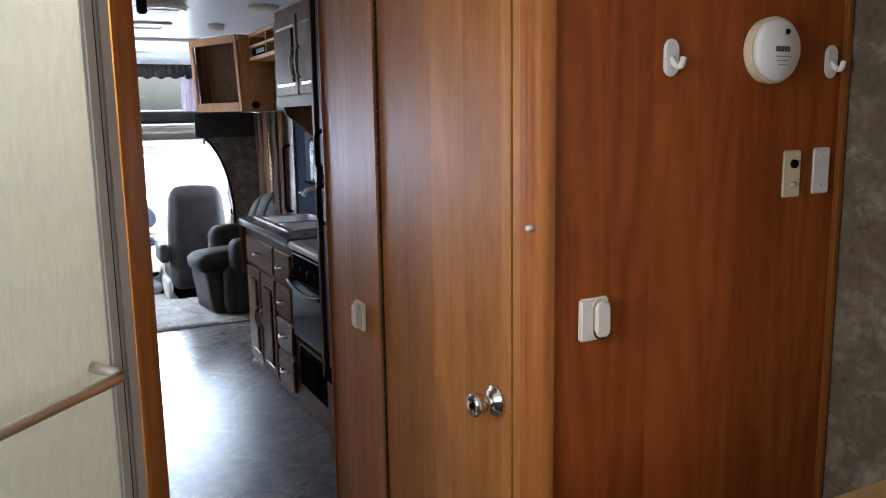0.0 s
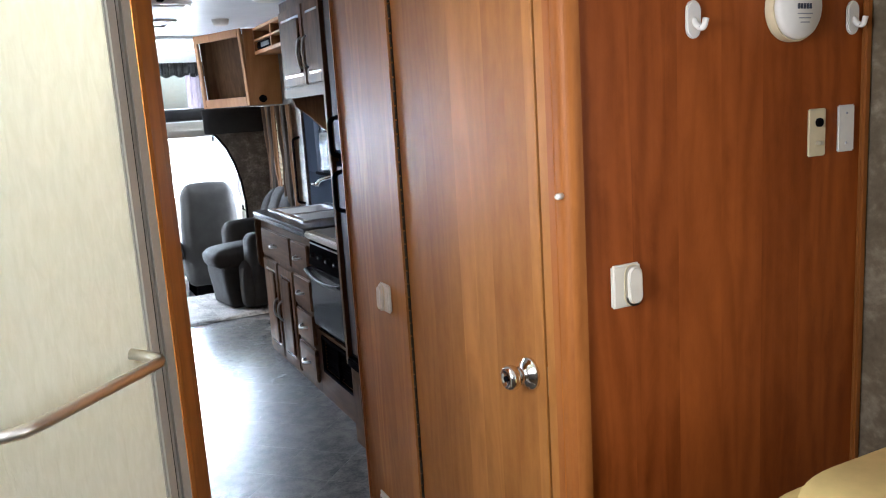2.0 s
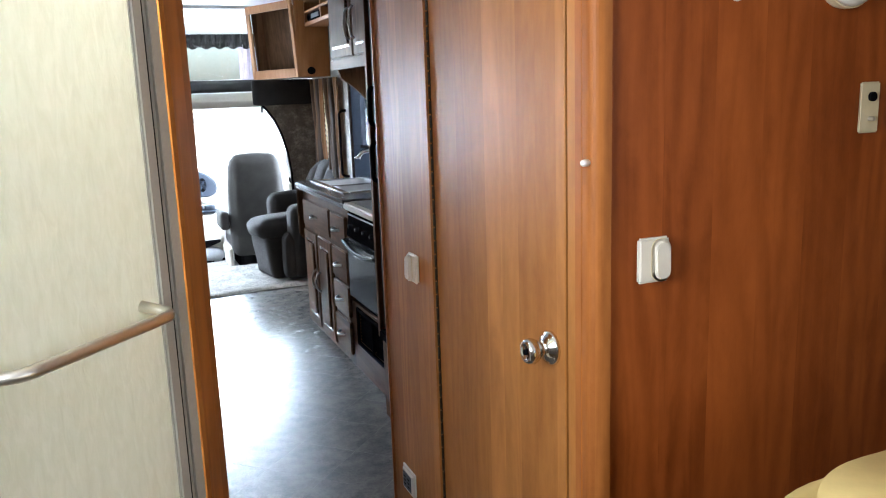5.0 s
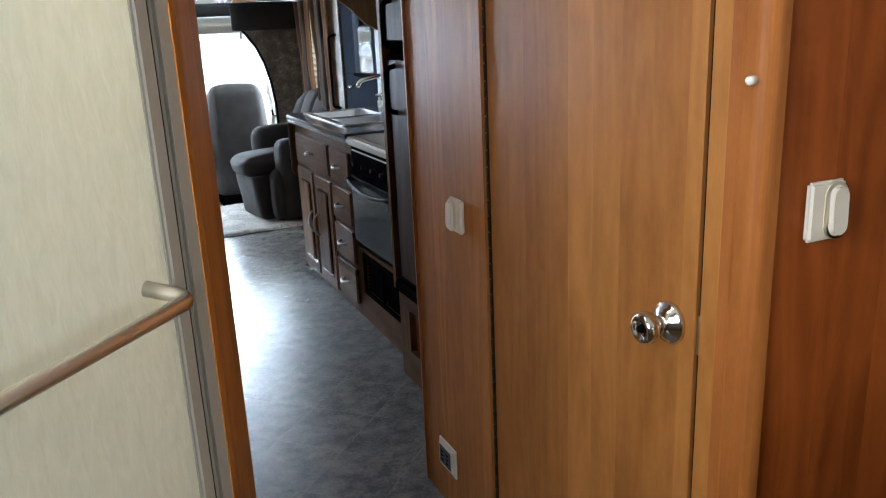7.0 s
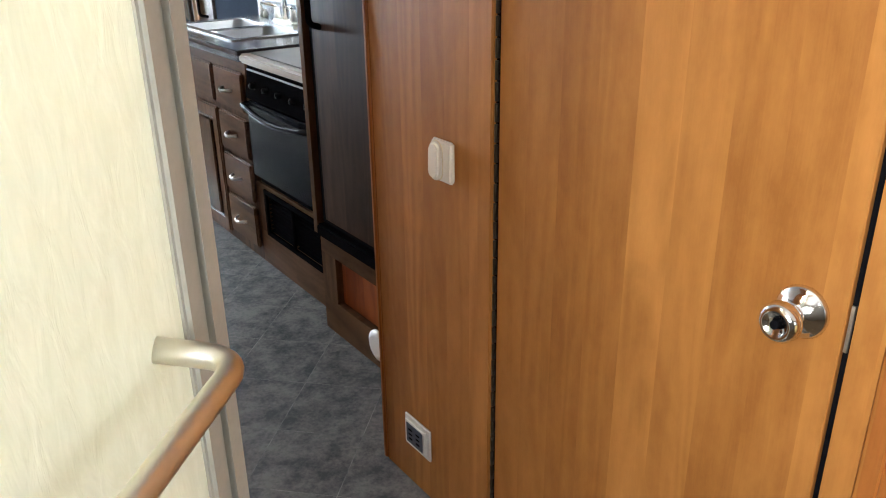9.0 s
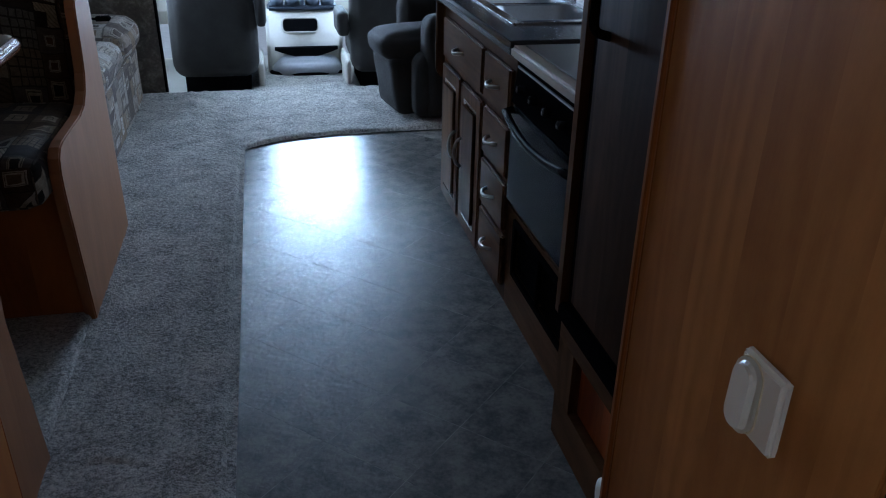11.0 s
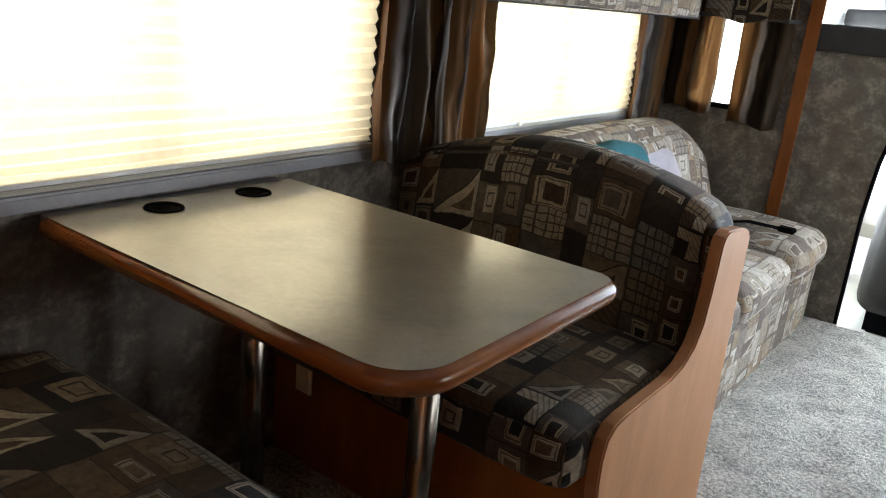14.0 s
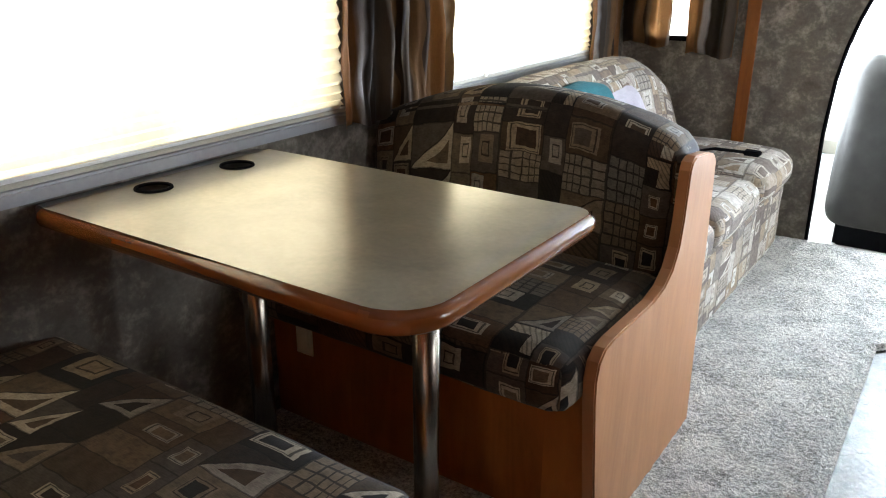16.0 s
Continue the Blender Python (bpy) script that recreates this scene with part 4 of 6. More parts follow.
part("post", slab([(0.2, 1.538), (0.208, 1.547), (0.248, 1.672), (0.253, 1.69), (0.253, 1.72), (0.2, 1.72), (0.17, 1.56)], "z", 0.0, 2.0), CHERRY, jb)
part("side_wall", block(0.205, 0.235, 1.721, 2.07, 0.0, 2.0), CHERRY, jb)
part("end_wall", slab([(0.205, 2.071), (0.235, 2.071), (0.115, 2.365), (0.101, 2.365), (0.101, 2.31)], "z", 0.0, 2.0), CHERRY_DEEP, jb)
part("bedroom_wall", block(-0.6, -0.118, 1.16, 1.19, 0.0, 2.0), CHERRY, jb)
part("base_curb", slant_block(-0.02, 0.4, -0.05, 0.015, 0.0, 0.099, 0.01), WHITE, jb)
part("head_panel", slant_block(-0.07, 0.4, -0.02, 0.01, 1.951, 2.0), CHERRY_TRIM, jb)
part("shower_pan", block(-0.58, 0.199, 1.2, 2.05, 0.0, 0.02), WHITE, jb)
part("liner_back", block(-0.598, -0.585, 1.2, 2.05, 0.02, 2.0), WHITE, jb)
part("liner_end", block(-0.598, 0.204, 2.055, 2.07, 0.02, 2.0), WHITE, jb)

lc = thing("door_catch", "small black catch high on the shower post", "catch", (0.262, 1.69, 1.6))
part("body", block(0.2605, 0.278, 1.68, 1.7, 1.585, 1.615, 0.003), BLACK, lc)

# ---- bedroom ----
bed = thing("bed", "corner bed under a straw yellow bedspread", "bed", (1.1, 0.0, 0))
part("bed_base", block(0.78, 1.606, -1.7, 0.7, 0.0, 0.55, 0.01), DARKWOOD, bed)
part("bedspread", slab([(0.72, -1.72), (1.608, -1.72), (1.608, 0.828)] + arc(0.97, 0.578, 0.25, 90, 180, 14), "z", 0.46, 0.822, 0.055, 6), BEDSPREAD, bed, smooth=True)
wb = thing("wheel_box", "brown carpeted wheel box in the bedroom corner", "box", (1.5, 1.0, 0))
part("cover", slab([(1.44, 0.0), (1.61, 0.0), (1.61, 0.34), (1.57, 0.33), (1.47, 0.26), (1.44, 0.2)], "y", 0.77, 1.199), BROWN_CARPET, wb)
structure("bedroom_carpet", block(-0.56, 1.636, -1.75, 1.19, -0.0005, 0.006), BROWN_CARPET, "brown carpet on the bedroom floor", "carpet")
vt = thing("round_vent", "round white louvred heating vent on brown carpet", "vent", (1.44, 0.953, 0.17))
V = (1.437, 0.953, 0.15)
part("flange", lathe([(0.032, 0.0), (0.05, 0.0), (0.05, 0.006), (0.034, 0.012), (0.032, 0.012)], V, (-1, 0, 0), 32), WHITE, vt, smooth=True)
for i in range(4):
    part("louvre", block(1.427, 1.433, 0.953 - 0.03, 0.953 + 0.03, 0.128 + 0.014 * i, 0.132 + 0.014 * i), WHITE, vt)

# ---- kitchen: fridge, range, cabinets ----
HERE = Vector((0, 0, 0))
X_K = 1.075
fr = thing("refrigerator", "dark wood panelled refrigerator with black trim", "refrigerator", (1.3, 2.7, 0.33))
part("body", block(1.03, 1.59, 2.37, 3.06, 0.36, 1.96), BLACK, fr)
for z0, z1 in ((0.385, 1.175), (1.2, 1.94)):
    d = part("fridge_door", block(1.008, 1.0295, 2.375, 3.035, z0, z1, 0.003), BLACK, fr)
    part("wood_inset", block(1.001, 1.0075, 2.385, 3.0, z0 + 0.02, z1 - 0.02), FRIDGE_PANEL, d)
    hz0, hz1 = (0.985, 1.14) if z0 < 1 else (1.195, 1.345)
    part("door_handle", tube(rounded([(1.008, 2.95, hz0), (0.968, 2.95, hz0 + 0.01), (0.968, 2.95, hz1 - 0.01), (1.008, 2.95, hz1)], 0.02), 0.0085, 10), BLACK, d, "black bow handle", True)
part("base_grille", block(0.995, 1.0295, 2.37, 3.06, 0.335, 0.375, 0.006), BLACK, fr)
fb = thing("fridge_base_cabinet", "dark wood plinth with a recessed panel under the refrigerator", "cabinet", (1.3, 2.7, 0))
part("plinth", block(1.012, 1.59, 2.37, 3.07, 0.0, 0.115), DARKWOOD_H, fb)
part("top_rail", block(1.012, 1.59, 2.37, 3.07, 0.275, 0.332), DARKWOOD_H, fb)
part("stile", block(1.012, 1.05, 2.98, 3.07, 0.116, 0.274), DARKWOOD, fb)
part("recessed_panel", block(1.035, 1.045, 2.37, 2.979, 0.116, 0.274), CHERRY_DEEP, fb, "reddish recessed panel")
part("side_panel", block(1.0, 1.59, 3.0605, 3.085, 0.34, 1.96), DARKWOOD, fb)
rv = thing("round_vent", "round white louvred heating vent low on the dark plinth", "vent", (1.0, 2.73, 0.08))
V = (1.0115, 2.73, 0.08)
part("flange", lathe([(0.032, 0.0), (0.05, 0.0), (0.05, 0.006), (0.034, 0.014), (0.032, 0.014)], V, (-1, 0, 0), 32), WHITE, rv, smooth=True)
for i in range(4):
    part("louvre", block(0.999, 1.005, 2.703, 2.757, 0.057 + 0.014 * i, 0.061 + 0.014 * i), WHITE, rv)

Y0, Y1 = 3.1, 3.69
st = thing("range_oven", "black gas range with an oven door and a cutting-board cover", "oven", (1.3, 3.4, 0.33))
part("body", block(1.085, 1.59, Y0, Y1, 0.335, 0.785), BLACK, st)
od = part("oven_door", block(1.052, 1.084, Y0 + 0.015, Y1 - 0.012, 0.37, 0.655, 0.006), BLACK_GLOSS, st, "glossy black oven door")
part("handle", tube([(1.052, Y0 + 0.03, 0.645)] + [(1.028 - 0.012 * math.sin(math.pi * i / 10), Y0 + 0.04 + i * 0.0515, 0.643 - 0.022 * math.sin(math.pi * i / 10)) for i in range(11)] + [(1.052, Y1 - 0.025, 0.645)], 0.011, 10), BLACK_GLOSS, od, smooth=True)
part("control_panel", slab([(1.052, 0.665), (1.085, 0.665), (1.085, 0.785), (1.07, 0.785)], "y", Y0 + 0.01, Y1 - 0.008, 0.004), BLACK, st)
for i in range(5):
    part("burner_knob", lathe([(0.013, 0.0), (0.012, 0.012), (0.01, 0.018), (0.0, 0.019)], (1.06, Y0 + 0.075 + i * 0.108, 0.715), (-1, 0, 0.15), 18), BLACK_GLOSS, st)
part("vent_slot", block(1.055, 1.06, Y0 + 0.04, Y1 - 0.04, 0.767, 0.772), RAIL, st)
cv = thing("range_cover", "beige-edged board laid over the cooktop", "cutting board", (1.3, 3.39, 0.8))
part("board", block(1.04, 1.56, Y0 + 0.01, Y1 - 0.012, 0.79, 0.822, 0.008, 3), BOARD, cv)
part("inlay", block(1.075, 1.545, Y0 + 0.03, Y1 - 0.035, 0.8225, 0.826, 0.001), BROWN_BOARD, cv)

fc = thing("furnace_cabinet", "dark wood cabinet face with a furnace grille under the range", "cabinet", (1.3, 3.4, 0))
part("face", block(X_K, 1.12, 3.086, 3.715, 0.0, 0.138), DARKWOOD_H, fc)
part("face", block(X_K, 1.12, 3.086, 3.715, 0.312, 0.333), DARKWOOD_H, fc)
part("face", block(X_K, 1.12, 3.086, 3.178, 0.1385, 0.3115), DARKWOOD, fc)
part("face", block(X_K, 1.12, 3.642, 3.715, 0.1385, 0.3115), DARKWOOD, fc)
part("grille_frame", block(X_K - 0.008, X_K + 0.004, 3.172, 3.19, 0.132, 0.318, 0.002), BLACK, fc)
for a, b, c, d in ((3.628, 3.646, 0.132, 0.318), (3.402, 3.416, 0.15, 0.3), (3.191, 3.627, 0.132, 0.15), (3.191, 3.627, 0.3, 0.318)):
    part("grille_frame", block(X_K - 0.008, X_K + 0.004, a, b, c, d, 0.002), BLACK, fc)
part("backing", block(X_K + 0.03, X_K + 0.034, 3.18, 3.64, 0.14, 0.31), BLACK, fc)
for i in range(9):
    for a, b in ((3.192, 3.4), (3.418, 3.626)):
        part("louvre", slab([(X_K + 0.004, 0.152 + i * 0.0163), (X_K + 0.02, 0.16 + i * 0.0163), (X_K + 0.02, 0.163 + i * 0.0163), (X_K + 0.004, 0.155 + i * 0.0163)], "y", a, b), BLACK, fc)


def pull(x, y, z, parent, tall=False, h=0.085):
    """An arched pull of antique nickel."""
    if tall:
        pts = [(x, y, z - h / 2), (x - 0.02, y, z - h / 2 + 0.012), (x - 0.03, y, z), (x - 0.02, y, z + h / 2 - 0.012), (x, y, z + h / 2)]
    else:
        pts = [(x, y - h / 2, z), (x - 0.02, y - h / 2 + 0.012, z), (x - 0.028, y, z - 0.006), (x - 0.02, y + h / 2 - 0.012, z), (x, y + h / 2, z)]
    return part("handle", tube(rounded(pts, 0.014, 3), 0.006, 8), PULL_METAL, parent, "antique nickel arched pull", True)


def front(name, x, y0, y1, z0, z1, parent, panel=False):
    """A drawer or door front standing proud of the cabinet, with a raised panel where it is a door."""
    f = part(name, block(x - 0.018, x - 0.0005, y0, y1, z0, z1, 0.006, 3), DARKWOOD_H if not panel else DARKWOOD, parent)
    if panel:
        w = 0.05
        part("groove", block(x - 0.0186, x - 0.0181, y0 + w, y1 - w, z0 + w, z1 - w), CHERRY_EDGE, f)
        part("raised_panel", block(x - 0.026, x - 0.0187, y0 + w + 0.014, y1 - w - 0.014, z0 + w + 0.014, z1 - w - 0.014, 0.006, 2), DARKWOOD, f)
    return f


kc = thing("sink_cabinet", "dark stained base cabinet with five drawers and two doors", "cabinet", (1.3, 4.2, 0))
part("carcass", block(X_K, 1.59, 3.716, 4.66, 0.0, 0.615), DARKWOOD, kc)
part("front_rail", block(X_K, 1.1, 3.716, 4.66, 0.616, 0.789), DARKWOOD_H, kc)
part("end_panel", block(1.101, 1.59, 4.63, 4.66, 0.616, 0.789), DARKWOOD, kc)
part("side_panel", block(1.101, 1.59, 3.716, 3.74, 0.616, 0.789), DARKWOOD, kc)
for a, b, c, d in ((4.035, 4.61, 0.59, 0.742), (3.728, 4.005, 0.59, 0.742), (3.728, 4.0, 0.412, 0.568), (3.728, 4.0, 0.238, 0.394), (3.728, 4.0, 0.05, 0.22)):
    f = front("drawer", X_K, a, b, c, d, kc)
    pull(X_K - 0.018, (a + b) / 2, (c + d) / 2, f)
for a, b, hy in ((4.33, 4.615, 4.362), (4.025, 4.305, 4.275)):
    f = front("door", X_K, a, b, 0.03, 0.568, kc, True)
    pull(X_K - 0.018, hy, 0.31, f, True, 0.11)
br = thing("flip_up_shelf", "dark rounded flip-up shelf on the counter end", "shelf", (1.3, 4.69, 0.6))
part("leaf", slab([(1.04, 0.785), (1.04, 0.55)] + arc(1.1, 0.54, 0.06, 180, 270, 6) + [(1.52, 0.48), (1.52, 0.775)], "y", 4.662, 4.682, 0.005), DARKWOOD, br)

ct = thing("countertop", "dark speckled countertop with a cut-out for the sink", "countertop", (1.3, 4.2, 0.79))
SX0, SX1, SY0, SY1 = 1.125, 1.5, 3.93, 4.61
bm = bmesh.new()
for a, b, c, d in ((1.045, SX0, 3.695, 4.69), (SX1, 1.598, 3.695, 4.69), (SX0, SX1, 3.695, SY0), (SX0, SX1, SY1, 4.69)):
    block(a, b, c, d, 0.79, 0.83, bm=bm)
bmesh.ops.remove_doubles(bm, verts=bm.verts, dist=0.0005)
part("slab", bm, COUNTER, ct)
part("edge_strip", tube(rounded([(1.043, 3.696, 0.818), (1.043, 4.688, 0.818), (1.59, 4.688, 0.818)], 0.03), 0.008, 8), RAIL, ct, "thin pale metal edge strip", True)
part("backsplash", block(1.58, 1.5985, 3.695, 4.69, 0.831, 0.9, 0.003), COUNTER, ct)
snk = thing("double_sink", "stainless steel double-bowl sink with a broad rim", "sink", (1.33, 4.26, 0.83))


def bowl(x0, x1, y0, y1):
    """An open basin with sloped walls and rounded corners."""
    bm = bmesh.new()
    rings = []
    for inset, z, r in ((0.0, 0.833, 0.04), (0.006, 0.822, 0.04), (0.02, 0.72, 0.05), (0.05, 0.7, 0.05)):
        a, b, c, d = x0 + inset, x1 - inset, y0 + inset, y1 - inset
        pts = arc(b - r, d - r, r, 0, 90, 4) + arc(a + r, d - r, r, 90, 180, 4) + arc(a + r, c + r, r, 180, 270, 4) + arc(b - r, c + r, r, 270, 360, 4)
        rings.append([bm.verts.new((x, y, z)) for x, y in pts])
    for a, b in zip(rings, rings[1:]):
        for k in range(len(a)):
            bm.faces.new((a[k], a[(k + 1) % len(a)], b[(k + 1) % len(b)], b[k]))
    bm.faces.new(rings[-1][::-1])
    bmesh.ops.recalc_face_normals(bm, faces=bm.faces)
    bmesh.ops.reverse_faces(bm, faces=bm.faces)
    return bm


for a, b in ((SY0 + 0.02, 4.255), (4.275, SY1 - 0.02)):
    bw = part("bowl", bowl(SX0 + 0.02, SX1 - 0.07, a, b), BOWL_STEEL, snk, smooth=True)
    part("drain", lathe([(0.0, 0.0), (0.03, 0.0), (0.028, 0.004), (0.0, 0.003)], (1.3, (a + b) / 2, 0.7005), (0, 0, 1), 20), CHROME, bw)
for a, b, c, d in ((SX0 - 0.012, SX0 + 0.024, SY0 - 0.012, SY1 + 0.012), (SX1 - 0.074, SX1 + 0.012, SY0 - 0.012, SY1 + 0.012), (SX0 + 0.0245, SX1 - 0.0745, SY0 - 0.012, SY0 + 0.024), (SX0 + 0.0245, SX1 - 0.0745, SY1 - 0.024, SY1 + 0.012), (SX0 + 0.0245, SX1 - 0.0745, 4.251, 4.279)):
    part("rim", block(a, b, c, d, 0.8305, 0.836, 0.002), STEEL, snk)
fau = thing("faucet", "white two-handle kitchen faucet with chrome spout", "faucet", (1.47, 4.18, 0.836))
part("base", block(1.445, 1.492, 4.08, 4.29, 0.8365, 0.862, 0.01, 3), WHITE, fau)
for y in (4.105, 4.265):
    h = part("tap", lathe([(0.017, 0.0), (0.013, 0.02), (0.012, 0.045), (0.0, 0.048)], (1.468, y, 0.862), (0, 0, 1), 16), WHITE, fau, smooth=True)
    part("lever", tube([(1.468, y, 0.905), (1.448, y + (0.02 if y > 4.2 else -0.02), 0.918), (1.415, y + (0.045 if y > 4.2 else -0.045), 0.926)], [0.01, 0.008, 0.006], 8), CHROME, h, smooth=True)
part("spout", tube(rounded([(1.468, 4.185, 0.862), (1.468, 4.185, 1.0), (1.42, 4.195, 1.03), (1.3, 4.22, 1.005), (1.295, 4.222, 0.98)], 0.03), 0.011, 10), CHROME, fau, smooth=True)
for y, hgt in ((4.62, 0.05), (4.575, 0.035)):
    bt = thing("soap_bottle", "tiny white bottle at the back of the sink", "bottle", (1.55, y, 0.831))
    part("body", lathe([(0.0, 0.0), (0.012, 0.0), (0.012, hgt * 0.6), (0.006, hgt * 0.75), (0.006, hgt), (0.0, hgt)], (1.548, y, 0.831), (0, 0, 1), 12), WHITE, bt, smooth=True)

oh = thing("overhead_cabinet", "dark stained overhead cabinet with raised-panel doors", "cabinet", (1.45, 3.9, 1.48))
part("carcass", block(1.3, 1.598, 3.09, 4.65, 1.49, 1.985), DARKWOOD, oh)
part("light_rail", block(1.285, 1.298, 3.09, 4.65, 1.455, 1.505, 0.003), DARKWOOD_H, oh)
for a, b, hy in ((3.12, 3.7, 3.67), (3.735, 4.17, 4.135), (4.19, 4.625, 4.225)):
    f = front("door", 1.299, a, b, 1.515, 1.93, oh, True)
    pull(1.281, hy, 1.68, f, True, 0.16)
part("end_bracket", slab([(1.31, 1.488), (1.34, 1.41), (1.42, 1.35), (1.5, 1.27), (1.595, 1.22), (1.595, 1.488)], "y", 4.625, 4.649), DARKWOOD, oh)
hood = thing("range_hood", "slim dark range hood under the overhead cabinet", "range hood", (1.42, 3.4, 1.4))
part("shell", slab([(1.3, 1.43), (1.29, 1.454), (1.59, 1.454), (1.59, 1.38), (1.4, 1.38)], "y", 3.12, 3.7), BLACK, hood)
ul = thing("undercabinet_light", "small white puck light under the cabinet", "lamp", (1.4, 4.1, 1.47))
part("puck", lathe([(0.0, 0.0), (0.035, 0.0), (0.03, 0.018), (0.0, 0.02)], (1.4, 3.98, 1.489), (0, 0, -1), 20), WHITE, ul, smooth=True)

# ---- front of the coach: entry door, overhead media cabinet ----
ed = thing("entry_door", "dark grey entry door with a window and a black grab bar", "door", (1.62, 5.1, -0.26))
part("door_leaf", block(1.615, 1.655, 4.785, 5.415, -0.25, 0.98, 0.006), DOOR_GREY, ed)
part("door_leaf", block(1.615, 1.655, 4.785, 5.415, 1.4, 1.745, 0.006), DOOR_GREY, ed)
part("door_leaf", block(1.615, 1.655, 4.785, 4.88, 0.981, 1.399), DOOR_GREY, ed)
part("door_leaf", block(1.615, 1.655, 5.2, 5.415, 0.981, 1.399), DOOR_GREY, ed)
part("window_frame", block(1.605, 1.6145, 4.865, 5.215, 0.965, 0.985, 0.003), BLACK, ed)
part("window_frame", block(1.605, 1.6145, 4.865, 5.215, 1.395, 1.415, 0.003), BLACK, ed)
part("pane", block(1.63, 1.636, 4.88, 5.2, 0.98, 1.4), GLASS, ed).visible_shadow = False
part("latch", tube(rounded([(1.613, 5.26, 0.9), (1.58, 5.26, 0.9), (1.575, 5.17, 0.905)], 0.012), 0.009, 8), CHROME, ed, "chrome latch lever", True)
gb = thing("grab_bar", "black grab bar beside the entry door", "grab bar", (1.57, 5.5, 0.9))
part("bar", tube(rounded([(1.599, 5.5, 0.75), (1.55, 5.5, 0.76), (1.55, 5.5, 1.2), (1.599, 5.5, 1.21)], 0.02), 0.0085, 10), BLACK, gb, smooth=True)

tv = thing("tv_cabinet", "corner television cabinet with an empty dark opening", "cabinet", (1.4, 6.1, 1.45))
P, Q, R, S = (1.365, 5.84), (1.14, 6.39), (1.598, 5.84), (1.598, 6.39)
d = Vector((Q[0] - P[0], Q[1] - P[1]))
L = d.length
d /= L
nrm = Vector((-d.y, d.x))
part("side_panel", slab([P, R, (R[0], R[1] + 0.02), (P[0] - 0.006, P[1] + 0.02)], "z", 1.452, 1.985, 0.002), MAPLE, tv, "honey-coloured side panel")
part("bottom_panel", slab([(1.363, 5.865), (1.596, 5.865), (1.596, 6.385), (1.15, 6.385)], "z", 1.452, 1.472), DARKWOOD, tv)


def face_block(u0, u1, w0, w1, z0, z1, b=0.003):
    bm = block(u0, u1, w0, w1, z0, z1, b)
    for v in bm.verts:
        u, w, z = v.co
        w += (z - 1.72) * 0.06
        v.co = (P[0] + d.x * u + nrm.x * w, P[1] + d.y * u + nrm.y * w, z)
    bmesh.ops.recalc_face_normals(bm, faces=bm.faces)
    return bm


for u0, u1, z0, z1 in ((0.0, 0.032, 1.452, 1.985), (L - 0.04, L, 1.452, 1.985), (0.0325, L - 0.0405, 1.452, 1.515), (0.0325, L - 0.0405, 1.93, 1.985)):
    part("frame_rail", face_block(u0, u1, 0.0, 0.02, z0, z1), MAPLE, tv)
part("opening_back", face_block(0.0, L, -0.1, -0.09, 1.5, 1.95), DARKWOOD, tv)
for u in (0.034, L - 0.052):
    part("opening_side", face_block(u, u + 0.01, -0.09, -0.002, 1.5, 1.95, 0.001), DARKWOOD, tv)
vg = part("side_vent", lathe([(0.0, 0.0), (0.03, 0.0), (0.028, 0.006), (0.0, 0.006)], (1.46, 5.839, 1.5), (0, -1, 0), 20), BLACK, tv, "small oval black vent")
vg.scale = (1, 1, 0.9)
mc = thing("stereo_cabinet", "honey wood overhead cubby holding a car stereo", "cabinet", (1.5, 5.3, 1.65))
for z0, z1 in ((1.8, 1.825), (1.89, 1.905), (1.965, 1.985)):
    part("shelf", block(1.43, 1.598, 4.92, 5.838, z0, z1, 0.003), MAPLE, mc)
for y in (4.92, 5.36, 5.815):
    part("divider", block(1.43, 1.598, y, y + 0.022, 1.826, 1.889), MAPLE, mc)
    part("divider", block(1.43, 1.598, y, y + 0.022, 1.906, 1.964), MAPLE, mc)
part("back", block(1.585, 1.598, 4.943, 5.815, 1.826, 1.889), DARKWOOD, mc)
part("back", block(1.585, 1.598, 4.943, 5.815, 1.906, 1.964), MAPLE, mc)
ra = thing("car_stereo", "black car stereo in the overhead cubby", "radio", (1.5, 5.6, 1.825))
part("body", block(1.445, 1.58, 5.42, 5.79, 1.8255, 1.885, 0.004), BLACK, ra)
part("screen", block(1.441, 1.4445, 5.47, 5.68, 1.842, 1.87), GREYBLUE, ra)
part("dial", lathe([(0.02, 0.0), (0.018, 0.015), (0.0, 0.016)], (1.4445, 5.735, 1.856), (-1, 0, 0), 16), BLACK_GLOSS, ra)

# ---- dinette ----
tb = thing("dinette_table", "stone-look dinette table with a cherry edge and cup holders", "table", (-0.65, 3.47, 0.04))
TX0, TX1, TY0, TY1 = -1.165, -0.207, 3.145, 3.808
inner = [(TX0 + 0.002, TY0 + 0.014)] + arc(TX1 - 0.11, TY0 + 0.11, 0.096, 270, 360, 8) + arc(TX1 - 0.06, TY1 - 0.06, 0.046, 0, 90, 6) + [(TX0 + 0.002, TY1 - 0.014)]
band = [(TX0, TY0 + 0.02)] + arc(TX1 - 0.11, TY0 + 0.11, 0.09, 270, 360, 8) + arc(TX1 - 0.06, TY1 - 0.06, 0.04, 0, 90, 6) + [(TX0, TY1 - 0.02)]
part("edge_band", tube([(x, y, 0.834) for x, y in band], 0.0215, 14), CHERRY_EDGE, tb, "rounded glossy cherry edge", True)
bm = bmesh.new()
loops = [[bm.verts.new((x, y, 0.856)) for x, y in line] for line in (inner, arc(-1.096, 3.38, 0.038, 0, 345, 23), arc(-1.096, 3.623, 0.038, 0, 345, 23))]
bmesh.ops.triangle_fill(bm, use_beauty=True, edges=[bm.edges.new((a, b)) for lp in loops for a, b in zip(lp, lp[1:] + lp[:1])], normal=(0, 0, 1))
